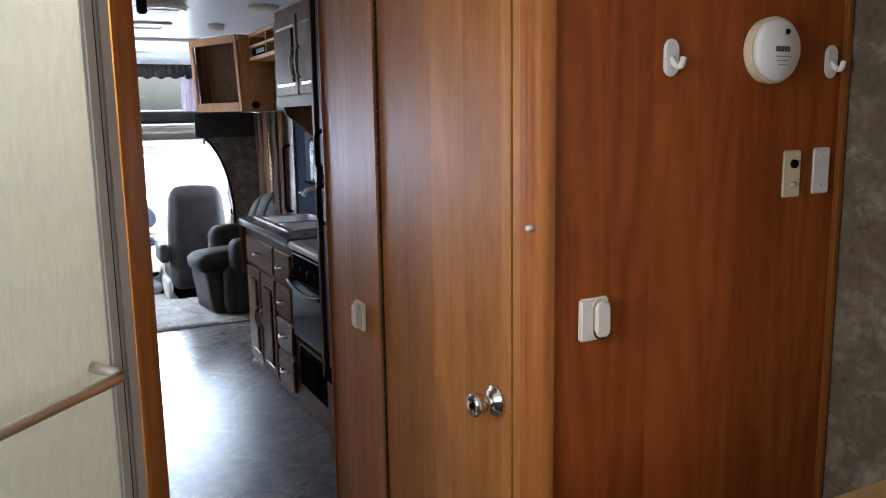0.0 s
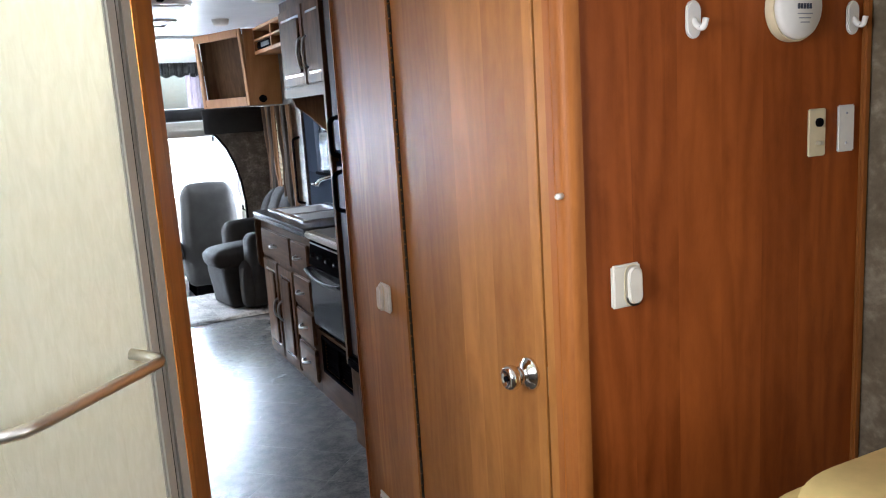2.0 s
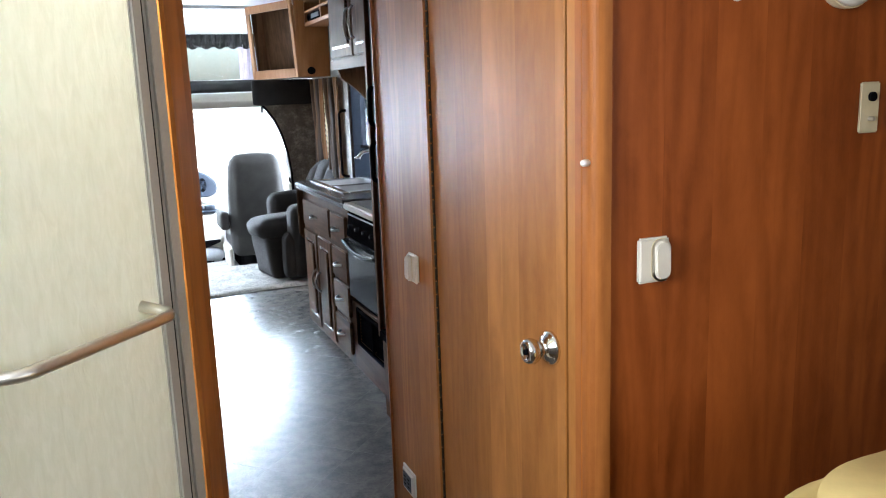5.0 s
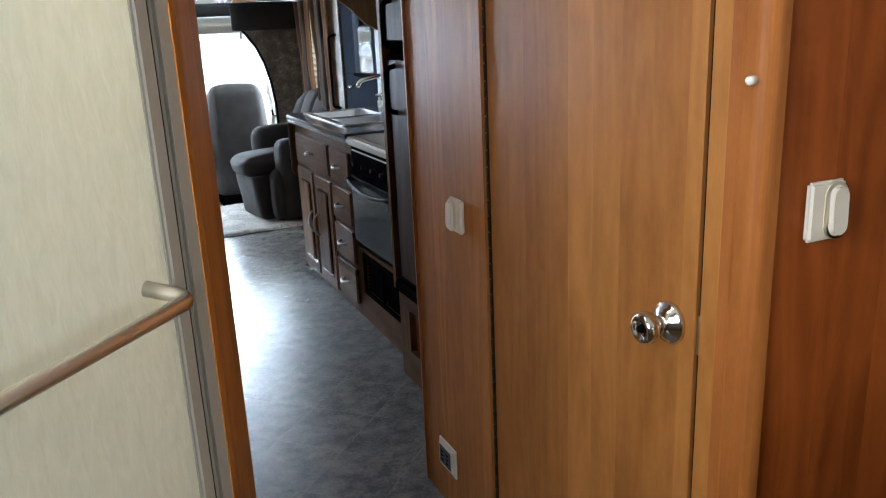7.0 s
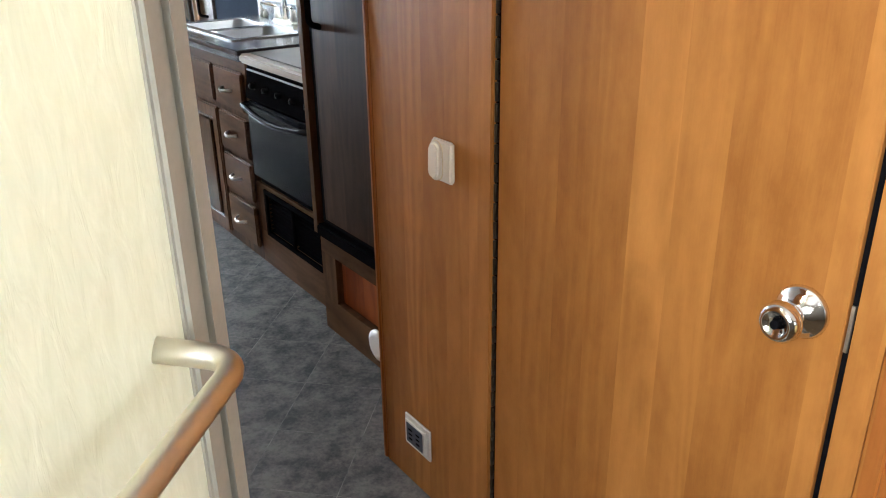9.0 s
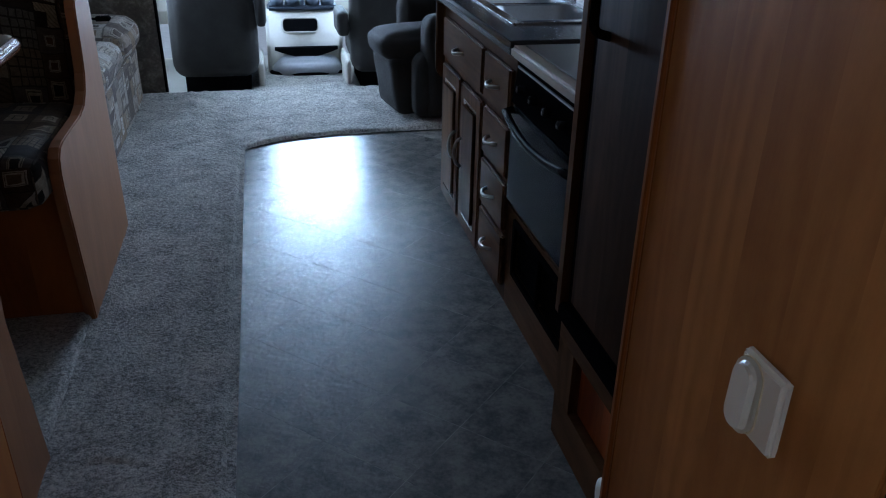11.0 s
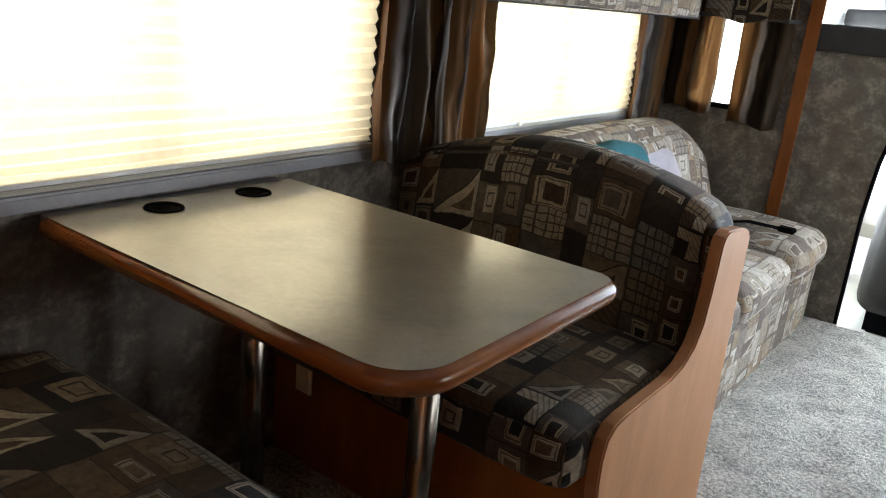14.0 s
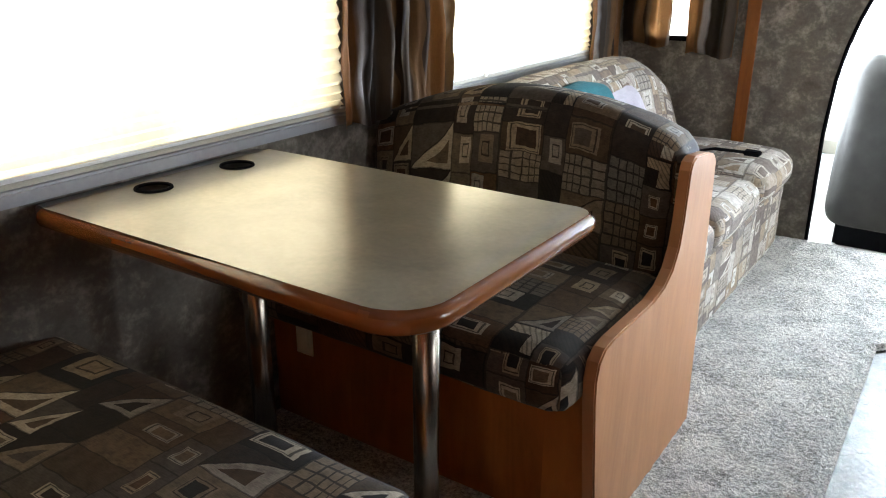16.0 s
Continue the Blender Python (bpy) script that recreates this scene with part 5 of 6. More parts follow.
bmesh.ops.recalc_face_normals(bm, faces=bm.faces)
if bm.faces[:][0].normal.z < 0:
    bmesh.ops.reverse_faces(bm, faces=bm.faces)
part("tabletop", bm, LAMINATE, tb)
part("core", slab([(TX0 + 0.09 if x < -1.1 else x, y) for x, y in inner], "z", 0.82, 0.85), CHERRY_DEEP, tb)
for y in (3.38, 3.623):
    c = part("cup_holder", tube([(-1.096 + 0.039 * math.cos(a), y + 0.039 * math.sin(a), 0.857) for a in [2 * math.pi * i / 32 for i in range(33)]], 0.004, 6, ends=False), BLACK, tb, smooth=True)
    part("well", tube([(-1.096, y, 0.857), (-1.096, y, 0.79), (-1.096, y, 0.789)], [0.0378, 0.035, 0.002], 24, ends=False), DARK_BAND, c)
part("wall_rail", block(-1.205, -1.166, TY0 + 0.02, TY1 - 0.02, 0.825, 0.853, 0.004), RAIL, tb)
for x in (-0.42, -0.9):
    lg = part("table_leg", tube([(x, 3.47, 0.042), (x, 3.47, 0.811)], 0.027, 20), LEG_METAL, tb, "dark tubular metal leg", True)
    part("floor_socket", lathe([(0.0, 0), (0.07, 0.0), (0.068, 0.008), (0.034, 0.014), (0.03, 0.03), (0.0, 0.03)], (x, 3.47, 0.0405), (0, 0, 1), 28), STEEL, lg, smooth=True)

panel = [(3.80, 0.0), (3.735, 0.44)] + [(3.733, 0.5), (3.745, 0.54), (3.775, 0.562), (3.82, 0.568)] + [(4.06, 0.566), (4.13, 0.578), (4.18, 0.607), (4.212, 0.655), (4.226, 0.72), (4.238, 0.848)] + [(4.248, 0.868), (4.275, 0.879), (4.38, 0.868), (4.43, 0.855), (4.452, 0.833), (4.487, 0.0)]


def bench(sign, mid=3.43):
    """One dinette bench; sign -1 turns it about the table's middle."""
    fy = (lambda y: y) if sign > 0 else (lambda y: 2 * mid - y)
    lo = lambda a, b: (min(fy(a), fy(b)), max(fy(a), fy(b)))
    words = "patchwork dinette bench with a cherry end panel" if sign > 0 else "patchwork dinette bench backing on the shower wall"
    ob = thing("dinette_bench", words, "bench", (-0.7, fy(4.1), 0), "dinette benches")
    sink = 1.0 if sign > 0 else 0.935
    part("end_panel", slab([(fy(y) if sign > 0 or y > 3.801 or z > 0.45 else 3.12 + 0.13 * (0.44 - z), z * sink) for y, z in panel], "x", -0.198, -0.166, 0.004), TAN_VENEER, ob, "shaped cherry end panel")
    a, b = lo(3.80, 3.82)
    # Darker veneer than the end panel: shade under the table, put into colour.
    part("front_panel", block(-1.2, -0.199, a, b, 0.042, 0.42), CHERRY_TRIM, ob)
    a, b = lo(3.821, 4.45)
    part("seat_board", block(-1.2, -0.199, a, b, 0.4, 0.419), DARKWOOD, ob)
    a, b = lo(4.452, 4.47)
    part("back_board", block(-1.2, -0.199, a, b, 0.042, 0.8), CHERRY_DEEP, ob)
    a, b = lo(3.655 if sign > 0 else 3.7, 4.27)
    up = 0.0 if sign > 0 else 0.018
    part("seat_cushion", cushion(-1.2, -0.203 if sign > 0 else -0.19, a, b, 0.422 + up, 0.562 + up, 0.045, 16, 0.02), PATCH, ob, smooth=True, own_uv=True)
    a, b = lo(4.235, 4.45)

    def bow(c):
        t = (c.x + 0.66) / 0.52
        rise = 0.1 * (1 - t * t) if abs(t) < 1.2 else 0
        k = max(0.0, (c.z - 0.5) / 0.38)
        return Vector((c.x, c.y + sign * 0.03 * k, c.z + rise * k - 0.02 * k))

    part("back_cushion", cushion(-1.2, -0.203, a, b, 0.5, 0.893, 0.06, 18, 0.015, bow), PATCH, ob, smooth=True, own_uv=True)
    return ob


bench(1)
bench(-1)
op = thing("outlet_plate", "grey power outlet on the bench front", "power outlet", (-1.07, 3.8, 0.32))
part("plate", block(-1.108, -1.046, 3.793, 3.799, 0.265, 0.37, 0.002), WHITE, op)
part("insert", block(-1.095, -1.06, 3.791, 3.7929, 0.285, 0.35), WHITE, op)

# ---- sofa ----
so = thing("sofa", "pale patchwork sofa bed along the slide-out wall", "sofa", (-0.7, 5.4, 0.02))
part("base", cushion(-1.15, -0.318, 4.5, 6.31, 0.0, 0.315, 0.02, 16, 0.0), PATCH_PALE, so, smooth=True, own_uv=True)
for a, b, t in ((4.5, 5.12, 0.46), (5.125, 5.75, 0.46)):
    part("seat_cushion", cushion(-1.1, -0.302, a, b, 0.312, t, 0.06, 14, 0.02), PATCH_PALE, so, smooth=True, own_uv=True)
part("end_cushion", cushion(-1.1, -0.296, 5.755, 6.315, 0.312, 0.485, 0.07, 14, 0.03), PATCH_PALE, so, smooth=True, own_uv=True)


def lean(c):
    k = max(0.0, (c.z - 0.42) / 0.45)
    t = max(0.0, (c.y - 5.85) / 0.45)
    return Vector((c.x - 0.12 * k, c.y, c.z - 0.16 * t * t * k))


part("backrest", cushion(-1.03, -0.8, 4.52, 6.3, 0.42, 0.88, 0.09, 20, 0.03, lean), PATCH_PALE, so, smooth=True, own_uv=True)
sb = thing("seat_belt", "black seat belt lying on the sofa end cushion", "seat belt", (-0.5, 5.9, 0.51))
part("strap", slab([(-0.66, 0.5), (-0.56, 0.528), (-0.43, 0.53), (-0.43, 0.534), (-0.56, 0.533), (-0.66, 0.505)], "y", 5.87, 5.915), BLACK, sb)
part("buckle", block(-0.43, -0.36, 5.868, 5.917, 0.522, 0.544, 0.005), BLACK, sb)
pl = thing("throw_pillow", "teal square throw pillow on the sofa", "pillow", (-0.83, 5.23, 0.48))


def tip(c, y0=5.55, a=0.5):
    k = c.z - 0.47
    return Vector((c.x - a * k, c.y, c.z))


part("pillow", cushion(-0.78, -0.68, 5.0, 5.41, 0.45, 0.845, 0.03, 12, 0.03, tip), TEAL, pl, smooth=True)
p2 = thing("throw_pillow", "pale lilac throw pillow beside the teal one", "pillow", (-0.85, 5.62, 0.48))
part("pillow", cushion(-0.8, -0.71, 5.43, 5.74, 0.45, 0.8, 0.04, 12, 0.03, tip), PALE_CLOTH, p2, smooth=True)

# ---- windows, blinds and curtains of the slide-out ----
def pleats(y0, y1, z0, z1, x):
    """A pleated shade: a folded sheet, closed at the sill."""
    zs, step = [z0], 0.008
    while zs[-1] < z1:
        zs.append(zs[-1] + step)
        step = min(0.0205, step + 0.0011)
    n = len(zs) - 1
    pts = [(x + (0.0075 if i % 2 else -0.0045), z - (0.004 if i % 2 else 0.0)) for i, z in enumerate(zs)]
    bm = bmesh.new()
    cols = [[bm.verts.new((px, y0 + (y1 - y0) * k / 6, pz + 0.003 * math.sin(k * 1.7 + pz * 40))) for px, pz in pts] for k in range(7)]
    for a, b in zip(cols, cols[1:]):
        for i in range(n):
            bm.faces.new((a[i], a[i + 1], b[i + 1], b[i]))
    return bm


for k, (y0, y1, ym) in enumerate(((2.62, 4.12, 3.46), (4.58, 5.88, 5.25))):
    w = thing("window_%d" % (k + 1), "wide window behind a closed pleated shade", "window", (-1.24, (y0 + y1) / 2, 0.9), kind="structure")
    part("pane", block(-1.244, -1.239, y0, y1, 0.905, 1.6), GLASS, w).visible_shadow = False
    part("mullion", block(-1.258, -1.245, ym - 0.022, ym + 0.022, 0.906, 1.599), RAIL, w)
    part("sill_rail", block(-1.208, -1.172, y0 - 0.03, y1 + 0.03, 0.866, 0.9, 0.006), RAIL, w, "grey metal sill rail")
    part("sill_lip", block(-1.208, -1.182, y0 - 0.03, y1 + 0.03, 0.901, 0.912, 0.003), ALUMINIUM, w)
    bl = thing("pleated_blind", "closed cream pleated shade glowing with daylight", "blind", (-1.2, (y0 + y1) / 2, 0.91), "slide-out blinds")
    part("shade", pleats(y0 - 0.01, y1 + 0.01, 0.918, 1.6, -1.195), BLIND, bl)
    part("bottom_bar", block(-1.202, -1.186, y0, y1, 0.9125, 0.924, 0.003), CEILING, bl)
    part("cord_tab", block(-1.185, -1.178, y0 + 0.35, y0 + 0.37, 0.908, 0.926, 0.002), WHITE, bl)
w3 = thing("window_3", "slim clear window at the end of the slide-out", "window", (-0.92, 6.37, 0.95), kind="structure")
part("pane", block(-1.0, -0.84, 6.368, 6.373, 0.955, 1.6), GLASS, w3).visible_shadow = False
part("frame", block(-1.02, -0.82, 6.325, 6.339, 0.94, 0.966, 0.004), BLACK, w3)
cur = [(-1.155, 4.085, 4.36, 0.858, 1.5, 3, 0.032, "y"), (-1.155, 4.37, 4.645, 0.862, 1.5, 3, 0.032, "y"), (-1.165, 5.83, 6.16, 0.85, 1.5, 3, 0.024, "y"), (6.28, -1.19, -0.95, 0.92, 1.5, 2, 0.034, "x"), (6.28, -0.865, -0.64, 0.885, 1.5, 2, 0.034, "x")]
for k, (x, a, b, z0, z1, folds, dep, way) in enumerate(cur):
    c = thing("curtain", "striped brown and grey sateen side curtain", "curtain", (x, (a + b) / 2, z0) if way == "y" else ((a + b) / 2, x, z0), "slide-out curtains")
    part("drape", wavy(x, a, b, z0, z1, folds, dep, way, -0.06, phase=0.25 * (k % 2)), CURTAIN, c, smooth=True, own_uv=True)
va = thing("window_valance", "dark boxed valance with patchwork upholstery over the windows", "valance", (-1.1, 4.3, 1.34))
part("soffit", block(-1.205, -1.02, 2.5, 6.12, 1.34, 1.36), DARK_BAND, va)
part("fascia", block(-1.04, -1.02, 2.5, 6.1, 1.361, 1.6), DARKWOOD, va)
part("fabric_panel", cushion(-1.02, -0.995, 2.6, 4.3, 1.345, 1.55, 0.012, 10), PATCH_PALE, va, smooth=True, own_uv=True)
part("fabric_panel", cushion(-1.02, -0.995, 4.4, 6.05, 1.345, 1.55, 0.012, 10), PATCH_PALE, va, smooth=True, own_uv=True)
v2 = thing("window_valance", "short boxed patchwork valance over the slim window", "valance", (-0.9, 6.25, 1.34))
part("soffit", block(-1.205, -0.63, 6.14, 6.338, 1.36, 1.375), DARK_BAND, v2)
part("fascia", slab([(-1.0, 1.376), (-0.84, 1.34), (-0.63, 1.376), (-0.63, 1.6), (-1.0, 1.6)], "y", 6.13, 6.15), PATCH, v2)

# curb-side window with curtains by the chair
w4 = thing("window_4", "curb-side window mostly covered by dark curtains", "window", (1.63, 5.92, 0.62), kind="structure")
part("pane", block(1.628, 1.633, 5.72, 6.12, 0.62, 1.4), GLASS, w4).visible_shadow = False
part("shade", pleats(5.72, 6.12, 0.62, 1.4, 1.605), BLIND, w4)
for a, b in ((5.95, 6.28), (5.55, 5.86)):
    c = thing("curtain", "dark striped curtain beside the entry door", "curtain", (1.56, (a + b) / 2, 0.55), "front curtains")
    part("drape", wavy(1.562, a, b, 0.55, 1.44, 4, 0.018, "y", 0.05), CURTAIN, c, smooth=True, own_uv=True)
w5 = thing("window_5", "small kitchen window with a slatted blind", "window", (1.63, 4.14, 1.0), kind="structure")
part("pane", block(1.628, 1.633, 3.78, 4.5, 1.0, 1.38), GLASS, w5).visible_shadow = False
for i in range(17):
    part("slat", slab([(1.604, 1.01 + i * 0.022), (1.618, 1.022 + i * 0.022), (1.618, 1.024 + i * 0.022), (1.604, 1.012 + i * 0.022)], "y", 3.79, 4.49), WHITE, w5)
w6 = thing("window_6", "bedroom side window", "window", (-0.63, 0.63, 1.05), kind="structure")
part("pane", block(-0.633, -0.628, 0.2, 1.06, 1.05, 1.72), GLASS, w6).visible_shadow = False
w9 = thing("window_9", "bedroom window over the bed", "window", (1.63, -0.8, 1.02), kind="structure")
part("pane", block(1.628, 1.633, -1.3, -0.3, 1.02, 1.62), GLASS, w9).visible_shadow = False
w7 = thing("window_7", "bedroom rear window", "window", (0.5, -1.78, 1.1), kind="structure")
part("pane", block(0.0, 1.0, -1.783, -1.778, 1.1, 1.65), GLASS, w7).visible_shadow = False
w8 = thing("window_8", "wide over-cab window under a dark ruffled valance", "window", (0.6, 8.27, 1.5), kind="structure")
part("pane", block(-0.25, 1.43, 8.272, 8.277, 1.5, 1.87), GLASS, w8).visible_shadow = False
rv = thing("ruffled_valance", "dark gathered valance over the bunk window", "valance", (0.6, 8.2, 1.8))
part("ruffle", wavy(8.2, -0.35, 1.56, 1.8, 1.93, 30, 0.02, "x"), DARK_BAND, rv, smooth=True, own_uv=True)
for a, b in ((1.32, 1.5), (-0.35, -0.17)):
    c = thing("curtain", "thin grey curtain at the bunk window", "curtain", ((a + b) / 2, 8.2, 1.48), "bunk curtains")
    part("drape", wavy(8.22, a, b, 1.48, 1.83, 3, 0.014, "x"), PALE_CLOTH, c, smooth=True, own_uv=True)

# ---- recliner ----
rc = thing("recliner", "charcoal upholstered recliner with thick arms and a channelled back", "armchair", (1.27, 5.93, 0))


def seat_slope(c):
    k = max(0.0, min(1.0, (c.z - 0.02) / 0.42))
    return Vector((c.x - 0.07 * k * max(0.0, (1.3 - c.x) / 0.3), c.y, c.z))


def fan(c):
    """Leans the back towards the wall, spreads its channels and rounds off its top."""
    k = max(0.0, (c.z - 0.42) / 0.5)
    v = c.y - 5.94
    return Vector((c.x + 0.2 * k, 5.94 + v * (1 + 0.14 * k), c.z - 1.7 * v * v * k))


part("seat", cushion(1.015, 1.46, 5.765, 6.1, 0.3, 0.448, 0.06, 12, 0.028, seat_slope), RECLINER_GREY, rc, smooth=True)
part("skirt", cushion(1.03, 1.45, 5.755, 6.11, 0.02, 0.335, 0.035, 10, 0.0, seat_slope), RECLINER_GREY, rc, smooth=True)
part("arm", cushion(1.14, 1.5, 5.595, 5.76, 0.03, 0.56, 0.06, 12, 0.006), RECLINER_GREY, rc, smooth=True)
part("arm", cushion(1.17, 1.5, 6.105, 6.27, 0.03, 0.595, 0.07, 12, 0.01), RECLINER_GREY, rc, smooth=True)
part("arm_front", cushion(1.09, 1.23, 5.625, 5.755, 0.03, 0.36, 0.05, 10, 0.01), RECLINER_GREY, rc, smooth=True)
for i in range(3):
    part("back_channel", cushion(1.37, 1.5, 5.695 + 0.155 * i, 5.875 + 0.155 * i, 0.38, 0.84, 0.05, 12, 0.012, fan), RECLINER_GREY, rc, smooth=True)
rc.rotation_euler = (0, 0, radians(9))

# ---- cab ----
def cab_seat(x0, x1, top, inner, label, armrest):
    """A captain's chair seen from behind: moulded shell, cushion, base and one armrest."""
    y, m = 6.66, (x0 + x1) / 2
    ob = thing("captain_seat", label, "car seat", (m, y + 0.3, -0.16), "front seats")

    def taper(c):
        k = max(0.0, (c.z - 0.1) / (top - 0.1))
        return Vector((m + (c.x - m) * (1.0 - 0.13 * k * k), c.y + 0.04 * k, c.z))

    part("backrest", cushion(x0, x1, y, y + 0.17, 0.02, top, 0.085, 16, 0.015, taper), SEAT_GREY, ob, smooth=True)
    part("seat_cushion", cushion(x0 + 0.02, x1 - 0.02, y + 0.14, y + 0.62, 0.05, 0.22, 0.06, 10, 0.02), SEAT_GREY, ob, smooth=True)
    part("pedestal", block(x0 + 0.06, x1 - 0.06, y + 0.05, y + 0.5, -0.16, 0.05, 0.02), BLACK, ob)
    part("side_trim", cushion(inner - 0.02, inner + 0.02, y + 0.06, y + 0.55, -0.1, 0.1, 0.02, 6), CREAM_BODY, ob, smooth=True)
    ax0, ax1, ay0, ay1, az0, az1 = armrest
    part("armrest", cushion(ax0, ax1, ay0, ay1, az0, az1, 0.03, 10, 0.0), SEAT_GREY, ob, smooth=True)
    part("arm_bracket", lathe([(0.0, 0), (0.03, 0.0), (0.03, 0.02), (0.0, 0.02)], (inner - 0.01, y + 0.1, az0 + 0.03), (1, 0, 0), 16), CREAM_BODY, ob)


cab_seat(-0.18, 0.335, 0.885, 0.345, "grey cloth driver seat with its armrest folded up", (0.335, 0.4, 6.66, 6.76, 0.33, 0.76))
cab_seat(0.915, 1.385, 0.86, 0.9, "grey cloth passenger seat with its armrest down", (0.83, 0.905, 6.68, 6.98, 0.26, 0.41))

ds = thing("dashboard", "pale dashboard with an oval grey instrument panel", "dashboard", (0.59, 7.6, -0.16))
prof = [(7.58, 0.2), (7.5, 0.3), (7.48, 0.42), (7.5, 0.6), (7.56, 0.7), (7.7, 0.74), (7.98, 0.66), (7.98, 0.2)]
part("dash_body", slab(prof, "x", -0.4, 1.58, 0.015), CREAM_BODY, ds, smooth=False)
ov = [(0.6 + 0.315 * math.copysign(abs(math.cos(a)) ** 0.75, math.cos(a)), 0.6 + 0.13 * math.copysign(abs(math.sin(a)) ** 0.85, math.sin(a)) - 0.06 * (math.cos(a))) for a in [2 * math.pi * i / 36 for i in range(36)]]
pn = part("instrument_panel", slab(ov, "y", 7.44, 7.52, 0.012, 3), GREYBLUE, ds, "oval grey-blue centre panel")
part("radio", block(0.525, 0.69, 7.428, 7.439, 0.505, 0.6, 0.004), BLACK, pn)
part("display", block(0.562, 0.645, 7.4255, 7.4275, 0.54, 0.568), DISPLAY, pn, "green lit clock display")
for i in range(5):
    part("button", block(0.535 + i * 0.03, 0.557 + i * 0.03, 7.425, 7.4278, 0.514, 0.526, 0.001), GREYBLUE, pn)
for x, z in ((0.45, 0.655), (0.79, 0.58)):
    vv = part("air_vent", slab([(x + 0.034 * math.cos(i * math.pi / 12), z - 0.01 + 0.062 * math.sin(i * math.pi / 12)) for i in range(24)], "y", 7.43, 7.4395, 0.004), BLACK, pn)
    for q in range(5):
        part("vent_slat", block(x - 0.022 + q * 0.011, x - 0.019 + q * 0.011, 7.4265, 7.4298, z - 0.048, z + 0.028), GREYBLUE, vv)
for x in (0.555, 0.6, 0.645, 0.69):
    part("climate_knob", lathe([(0.014, 0.0), (0.012, 0.012), (0.0, 0.013)], (x, 7.439, 0.665 - (x - 0.5) * 0.15), (0, -1, 0), 14), BLACK, pn)
cs = thing("engine_cover", "pale engine cover with cup holders and an open bin", "console", (0.65, 7.35, -0.16))
part("cover", slab([(7.5, -0.15), (7.05, -0.15), (7.08, 0.1), (7.13, 0.33), (7.16, 0.352), (7.5, 0.36)], "x", 0.39, 0.9, 0.03, 4), CREAM_BODY, cs, smooth=True)
part("cup_tray", block(0.41, 0.875, 7.125, 7.3, 0.353, 0.385, 0.012, 3), GREYBLUE, cs)
for x in (0.475, 0.575, 0.71, 0.81):
    cup = part("cup_ring", lathe([(0.034, 0.0), (0.044, 0.0), (0.047, 0.04), (0.041, 0.044), (0.035, 0.038)], (x, 7.17, 0.384), (0, 0, 1), 20), GREYBLUE, cs, smooth=True)
    part("cup_floor", lathe([(0.0, 0.0), (0.034, 0.0), (0.033, 0.003), (0.0, 0.003)], (x, 7.17, 0.3855), (0, 0, 1), 16), BLACK, cup)
part("tray_divider", block(0.625, 0.655, 7.12, 7.2, 0.386, 0.425, 0.006), GREYBLUE, cs)


def on_slope(bm):
    for v in bm.verts:
        v.co.y += (v.co.z - 0.26) * 0.217
    return bm


bin_line = arc(0.71, 0.275, 0.03, 0, 90, 5) + arc(0.53, 0.275, 0.03, 90, 180, 5) + arc(0.53, 0.245, 0.03, 180, 270, 5) + arc(0.71, 0.245, 0.03, 270, 360, 5)
part("open_bin", on_slope(slab(bin_line, "y", 7.109, 7.16)), BLACK, cs)
part("bin_rim", on_slope(tube([(x, 7.112, z) for x, z in bin_line + bin_line[:1]], 0.007, 8, ends=False)), CREAM_BODY, cs, smooth=True)
part("lip", tube([(0.3, 7.47, 0.46), (0.6, 7.44, 0.445), (0.93, 7.47, 0.43)], 0.022, 10), CREAM_BODY, cs, smooth=True)
# Black curved slab drawn where the recess above the bulge lies in shadow.
part("shadow_gap", slab([(0.44 + 0.021 * i, 0.11 - 0.05 * math.sin(math.pi * i / 20)) for i in range(21)] + [(0.86, 0.125), (0.44, 0.125)], "y", 7.04, 7.12), BLACK, cs)
part("foot_bulge", cushion(0.43, 0.89, 6.98, 7.3, -0.1, 0.055, 0.09, 14, 0.03), RAIL, cs, "silver-grey rounded bulge", True)
part("bulge_rim", tube([(0.66 - 0.25 * math.cos(math.pi * i / 16), 7.06 - 0.09 * math.sin(math.pi * i / 16), -0.035) for i in range(17)], 0.014, 8), BLACK, cs, smooth=True)
sw = thing("steering_wheel", "grey steering wheel half hidden by the driver seat", "steering wheel", (0.06, 7.3, 0.6))
bm = bmesh.new()
ring = [Vector((0.06 + 0.19 * math.cos(a), 7.32 + 0.07 * math.sin(a), 0.66 + 0.175 * math.sin(a))) for a in [2 * math.pi * i / 32 for i in range(33)]]
part("rim", tube(ring, 0.015, 10, ends=False), GREYBLUE, sw, smooth=True)
part("hub", cushion(-0.03, 0.15, 7.32, 7.38, 0.6, 0.72, 0.03, 8), GREYBLUE, sw, smooth=True)
part("column", tube([(0.06, 7.36, 0.65), (0.06, 7.55, 0.55)], 0.035, 12), GREYBLUE, sw, smooth=True)
sl = thing("gear_lever", "column shift lever with a pale knob", "gear lever", (0.3, 7.4, 0.7))
part("lever", tube([(0.12, 7.45, 0.66), (0.27, 7.36, 0.72), (0.33, 7.34, 0.735)], [0.008, 0.008, 0.016], 10), CREAM_BODY, sl, smooth=True)
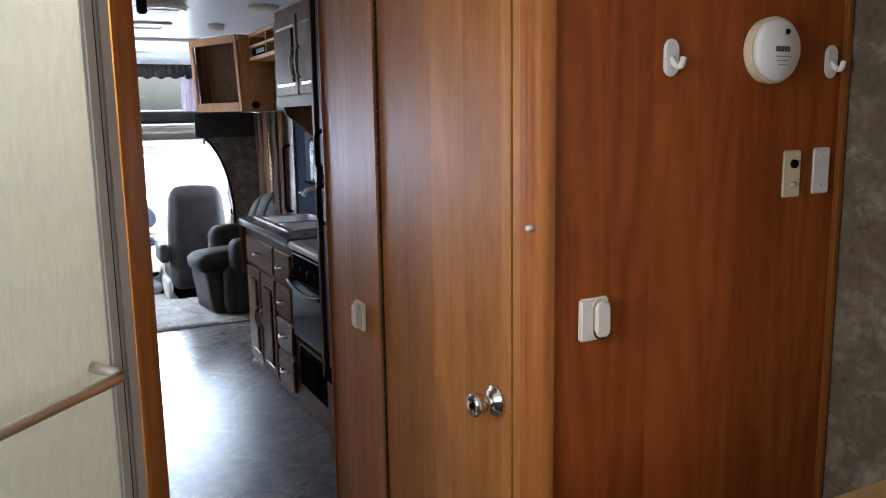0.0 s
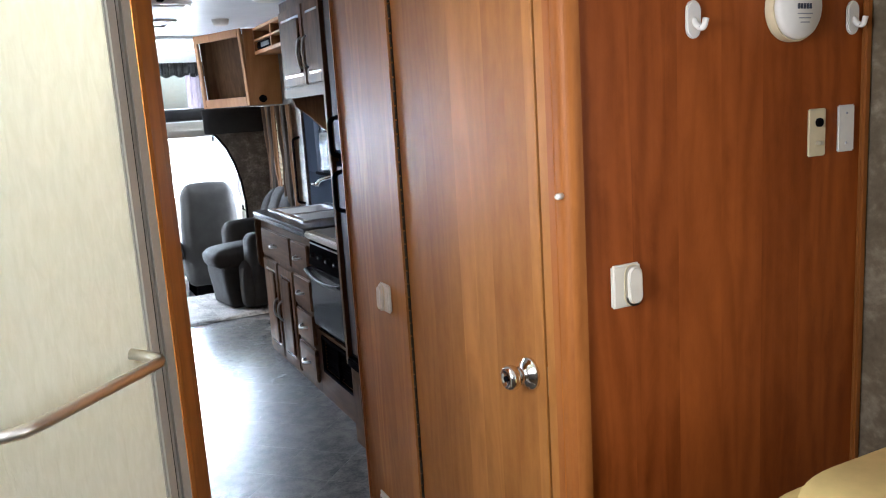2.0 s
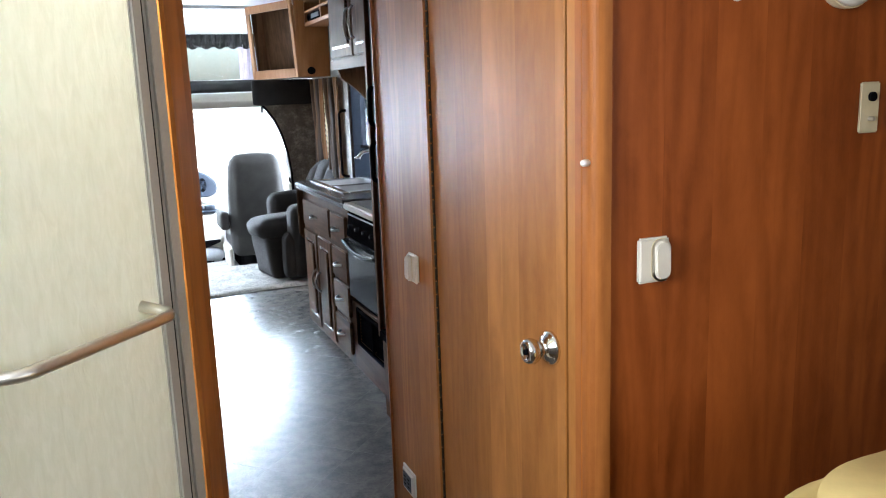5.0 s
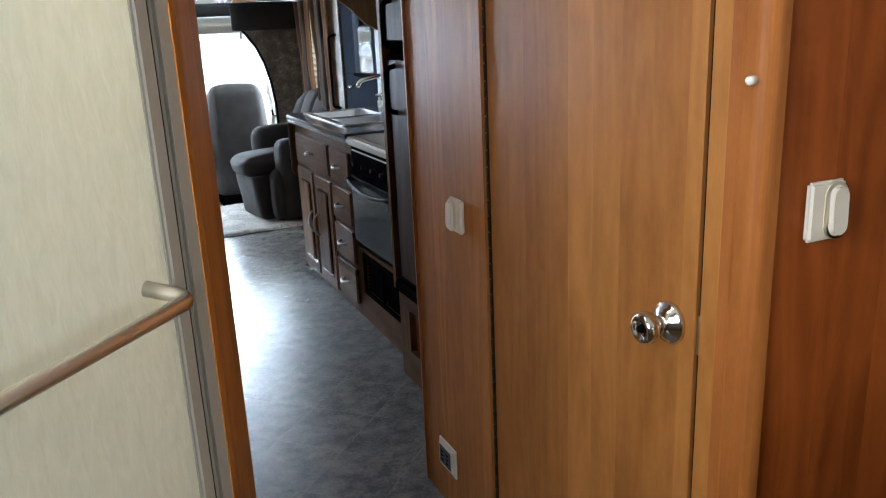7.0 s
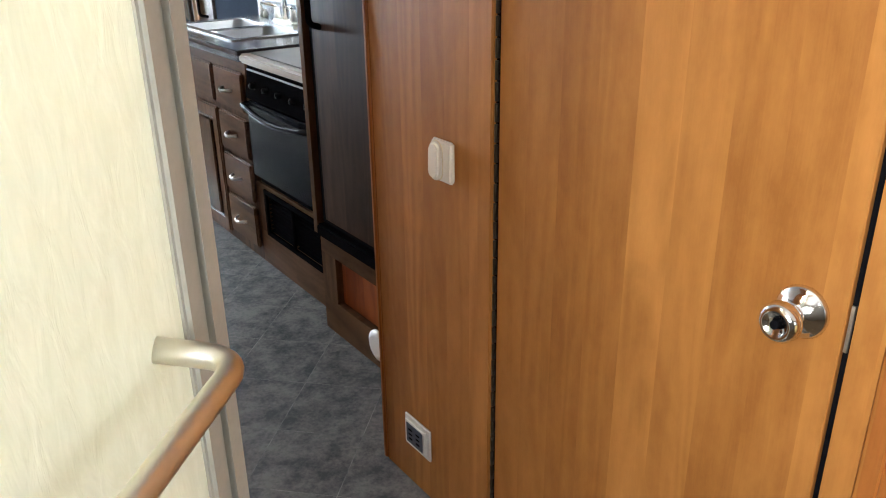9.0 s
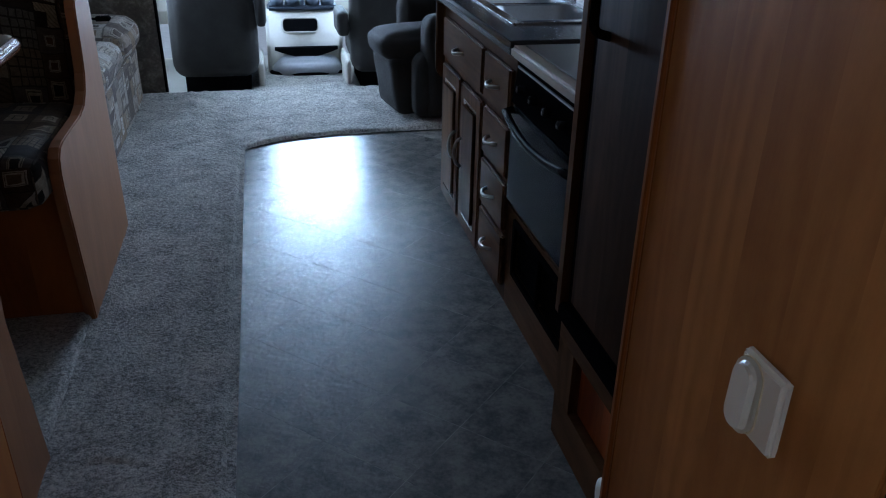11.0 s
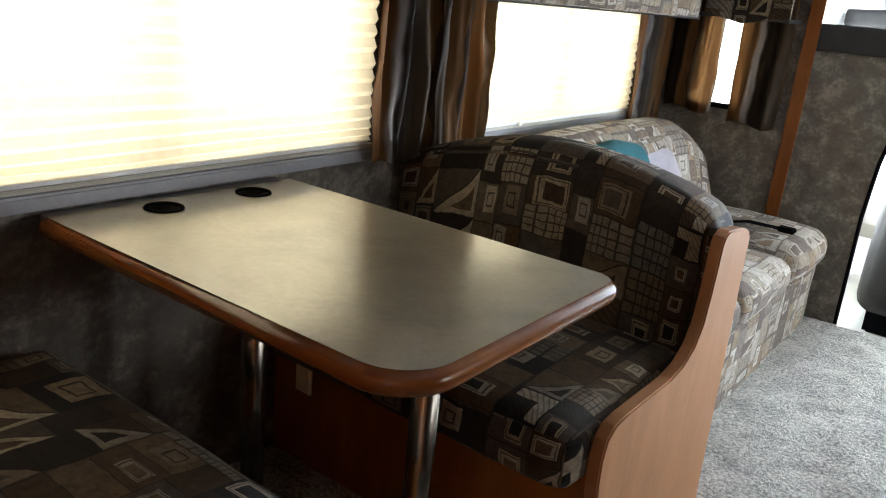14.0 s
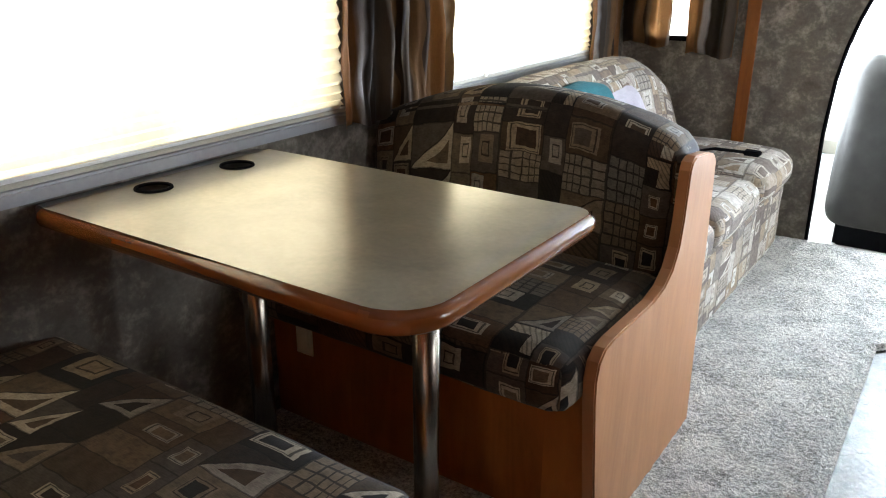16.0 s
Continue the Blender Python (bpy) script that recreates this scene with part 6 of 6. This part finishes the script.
for a, b in ((-0.1, 0.54), (0.68, 1.36)):
    v = thing("sun_visor", "pale padded sun visor folded against the headliner", "sun visor", ((a + b) / 2, 7.1, 1.2), "sun visors")
    part("pad", cushion(a, b, 7.02, 7.06, 1.115, 1.195, 0.02, 12, 0.0, lambda c, m=(a + b) / 2, h=(b - a) / 2: Vector((c.x, c.y, 1.155 + (c.z - 1.155) * (1 - 0.75 * abs((c.x - m) / h) ** 6)))), CREAM_BODY, v, smooth=True)
    part("pivot", tube([((a + b) / 2 + (0.28 if a > 0 else -0.28), 7.04, 1.19), ((a + b) / 2 + (0.28 if a > 0 else -0.28), 7.05, 1.29)], 0.008, 8), BLACK, v)
mi = thing("rearview_mirror", "rear-view mirror fixed to the windshield", "mirror", (0.6, 7.3, 1.0))
part("housing", cushion(0.47, 0.72, 7.3, 7.33, 1.0, 1.06, 0.014, 8), GREYBLUE, mi, smooth=True)
part("stalk", tube([(0.6, 7.33, 1.05), (0.6, 7.41, 1.08)], 0.008, 8), BLACK, mi)
dm = thing("dome_light", "small dark dome light on the cab header", "lamp", (0.61, 7.0, 1.25))
part("housing", cushion(0.55, 0.67, 6.97, 7.02, 1.2, 1.26, 0.012, 6), BLACK, dm, smooth=True)

# ---- ceiling fixtures ----
ac = thing("air_conditioner_grille", "white ceiling air-conditioner shroud with slotted grille", "vent", (0.72, 3.85, 2.0))
part("shroud", block(0.42, 0.98, 3.5, 4.1, 1.972, 1.999, 0.012, 3), WHITE, ac)
for i in range(14):
    part("slot", block(0.5 + 0.03 * i, 0.516 + 0.03 * i, 3.56, 3.75, 1.9705, 1.9718), GREYBLUE, ac)
lt = thing("ceiling_light", "oval white ceiling light fixture", "lamp", (0.68, 4.62, 2.0))
part("housing", slab([(0.68 + 0.14 * math.cos(a), 4.62 + 0.2 * math.sin(a)) for a in [2 * math.pi * i / 28 for i in range(28)]], "z", 1.96, 1.999, 0.014, 3), WHITE, lt)
part("lens", block(0.6, 0.76, 4.5, 4.74, 1.955, 1.9595, 0.002), CREAM_BODY, lt)
l2 = thing("ceiling_speaker", "flat round white ceiling speaker", "speaker", (1.2, 4.5, 2.0))
part("grille", lathe([(0.0, 0.0), (0.085, 0.0), (0.082, 0.012), (0.065, 0.02), (0.0, 0.02)], (1.2, 4.5, 1.9995), (0, 0, -1), 32), WHITE, l2, smooth=True)
l3 = thing("smoke_detector", "small white ceiling smoke detector", "smoke alarm", (1.13, 5.44, 2.0))
part("body", lathe([(0.0, 0.0), (0.055, 0.0), (0.05, 0.03), (0.035, 0.04), (0.0, 0.04)], (1.13, 5.44, 1.9995), (0, 0, -1), 28), WHITE, l3, smooth=True)
l4 = thing("roof_vent", "square roof vent frame in the ceiling", "vent", (0.68, 5.58, 2.0))
for a, b, c, dd in ((0.5, 0.86, 5.42, 5.46), (0.5, 0.86, 5.72, 5.76), (0.5, 0.54, 5.4605, 5.7195), (0.82, 0.86, 5.4605, 5.7195)):
    part("frame", block(a, b, c, dd, 1.985, 1.9995, 0.004), WHITE, l4)
part("screen", block(0.541, 0.819, 5.461, 5.719, 1.994, 1.9985), GREYBLUE, l4)

# ---- floor coverings, last ----
S = 0.2335
K = math.sqrt(0.5)
tile = block(-S / 2 + 0.001, S / 2 - 0.001, -S / 2 + 0.001, S / 2 - 0.001, -0.0035, 0.0)
bmesh.ops.rotate(tile, verts=tile.verts, cent=(0, 0, 0), matrix=Matrix.Rotation(radians(45), 3, "Z"))
tile.normal_update()
box_uv(tile)
tile_mesh = bpy.data.meshes.new("vinyl_square")
tile.to_mesh(tile_mesh)
tile.free()
tile_mesh.materials.append(VINYL)
for i in range(0, 40):
    for j in range(-8, 30):
        p, q = 1.834 + (i - 8.5) * S, 0.947 + (j - 2.5) * S
        x, y = (p - q) * K, (p + q) * K
        if 0.08 < x < 1.2 and 1.2 < y < 5.5 and not (x < 0.2 and y < 2.3) and not (x > 0.95 and y < 2.3) and not (x > 1.16 and y < 4.6):
            o = new("vinyl_square", tile_mesh)
            o.location, o.parent = (x, y, 0), floor


def pile(name, outline, z, label, step=0.011, height=0.01):
    """Carpet with a lumpy pile and a rolled edge: a fine sheet over an outline given as a test and a box."""
    x0, x1, y0, y1, inside = outline
    nx, ny = int((x1 - x0) / step), int((y1 - y0) / step)
    verts, index, faces = [], {}, []
    for i in range(nx + 1):
        for j in range(ny + 1):
            x, y = x0 + (x1 - x0) * i / nx, y0 + (y1 - y0) * j / ny
            if inside(x, y):
                e = inside(x + 0.03, y) and inside(x, y - 0.03) and inside(x + 0.02, y - 0.02)
                h = height * (0.6 * noise.noise(Vector((x * 38, y * 38, 0))) + 0.22 * noise.noise(Vector((x * 16, y * 16, 3)))) if e else -0.012
                index[i, j] = len(verts)
                verts.append((x, y, z + h))
    for i in range(nx):
        for j in range(ny):
            c = [(i, j), (i + 1, j), (i + 1, j + 1), (i, j + 1)]
            if all(k in index for k in c):
                faces.append([index[k] for k in c])
    me = bpy.data.meshes.new(name)
    me.from_pydata(verts, [], faces)
    bm = bmesh.new()
    bm.from_mesh(me)
    bpy.data.meshes.remove(me)
    return structure(name, bm, CARPET, label, "carpet", True)


def lip(x):
    """Where the carpet ends against the vinyl in front of the cab."""
    return 5.325 + 0.18 * (1 - math.exp(-max(0.0, x - 0.258) / 0.2))


pile("carpet_aisle", (-0.345, 1.6, 2.4, 6.4, lambda x, y: (x > -0.205 or y > 4.47) and (x < 0.258 if y < 5.325 else y > lip(x) - 0.001)), 0.018, "grey-beige cut-pile carpet along the sofa and before the cab")
pile("carpet_slide", (-1.21, -0.195, 2.37, 6.34, lambda x, y: x < -0.31 or y < 4.47), 0.036, "grey-beige carpet on the raised slide-out floor", 0.03)
tagged(part("carpet_nose", tube([(-0.2, 2.37, 0.02), (-0.2, 3.2, 0.02), (-0.2, 4.47, 0.02)], 0.02, 8), CARPET, None, "rolled carpet edge of the slide-out floor", True), category="carpet", kind="structure")
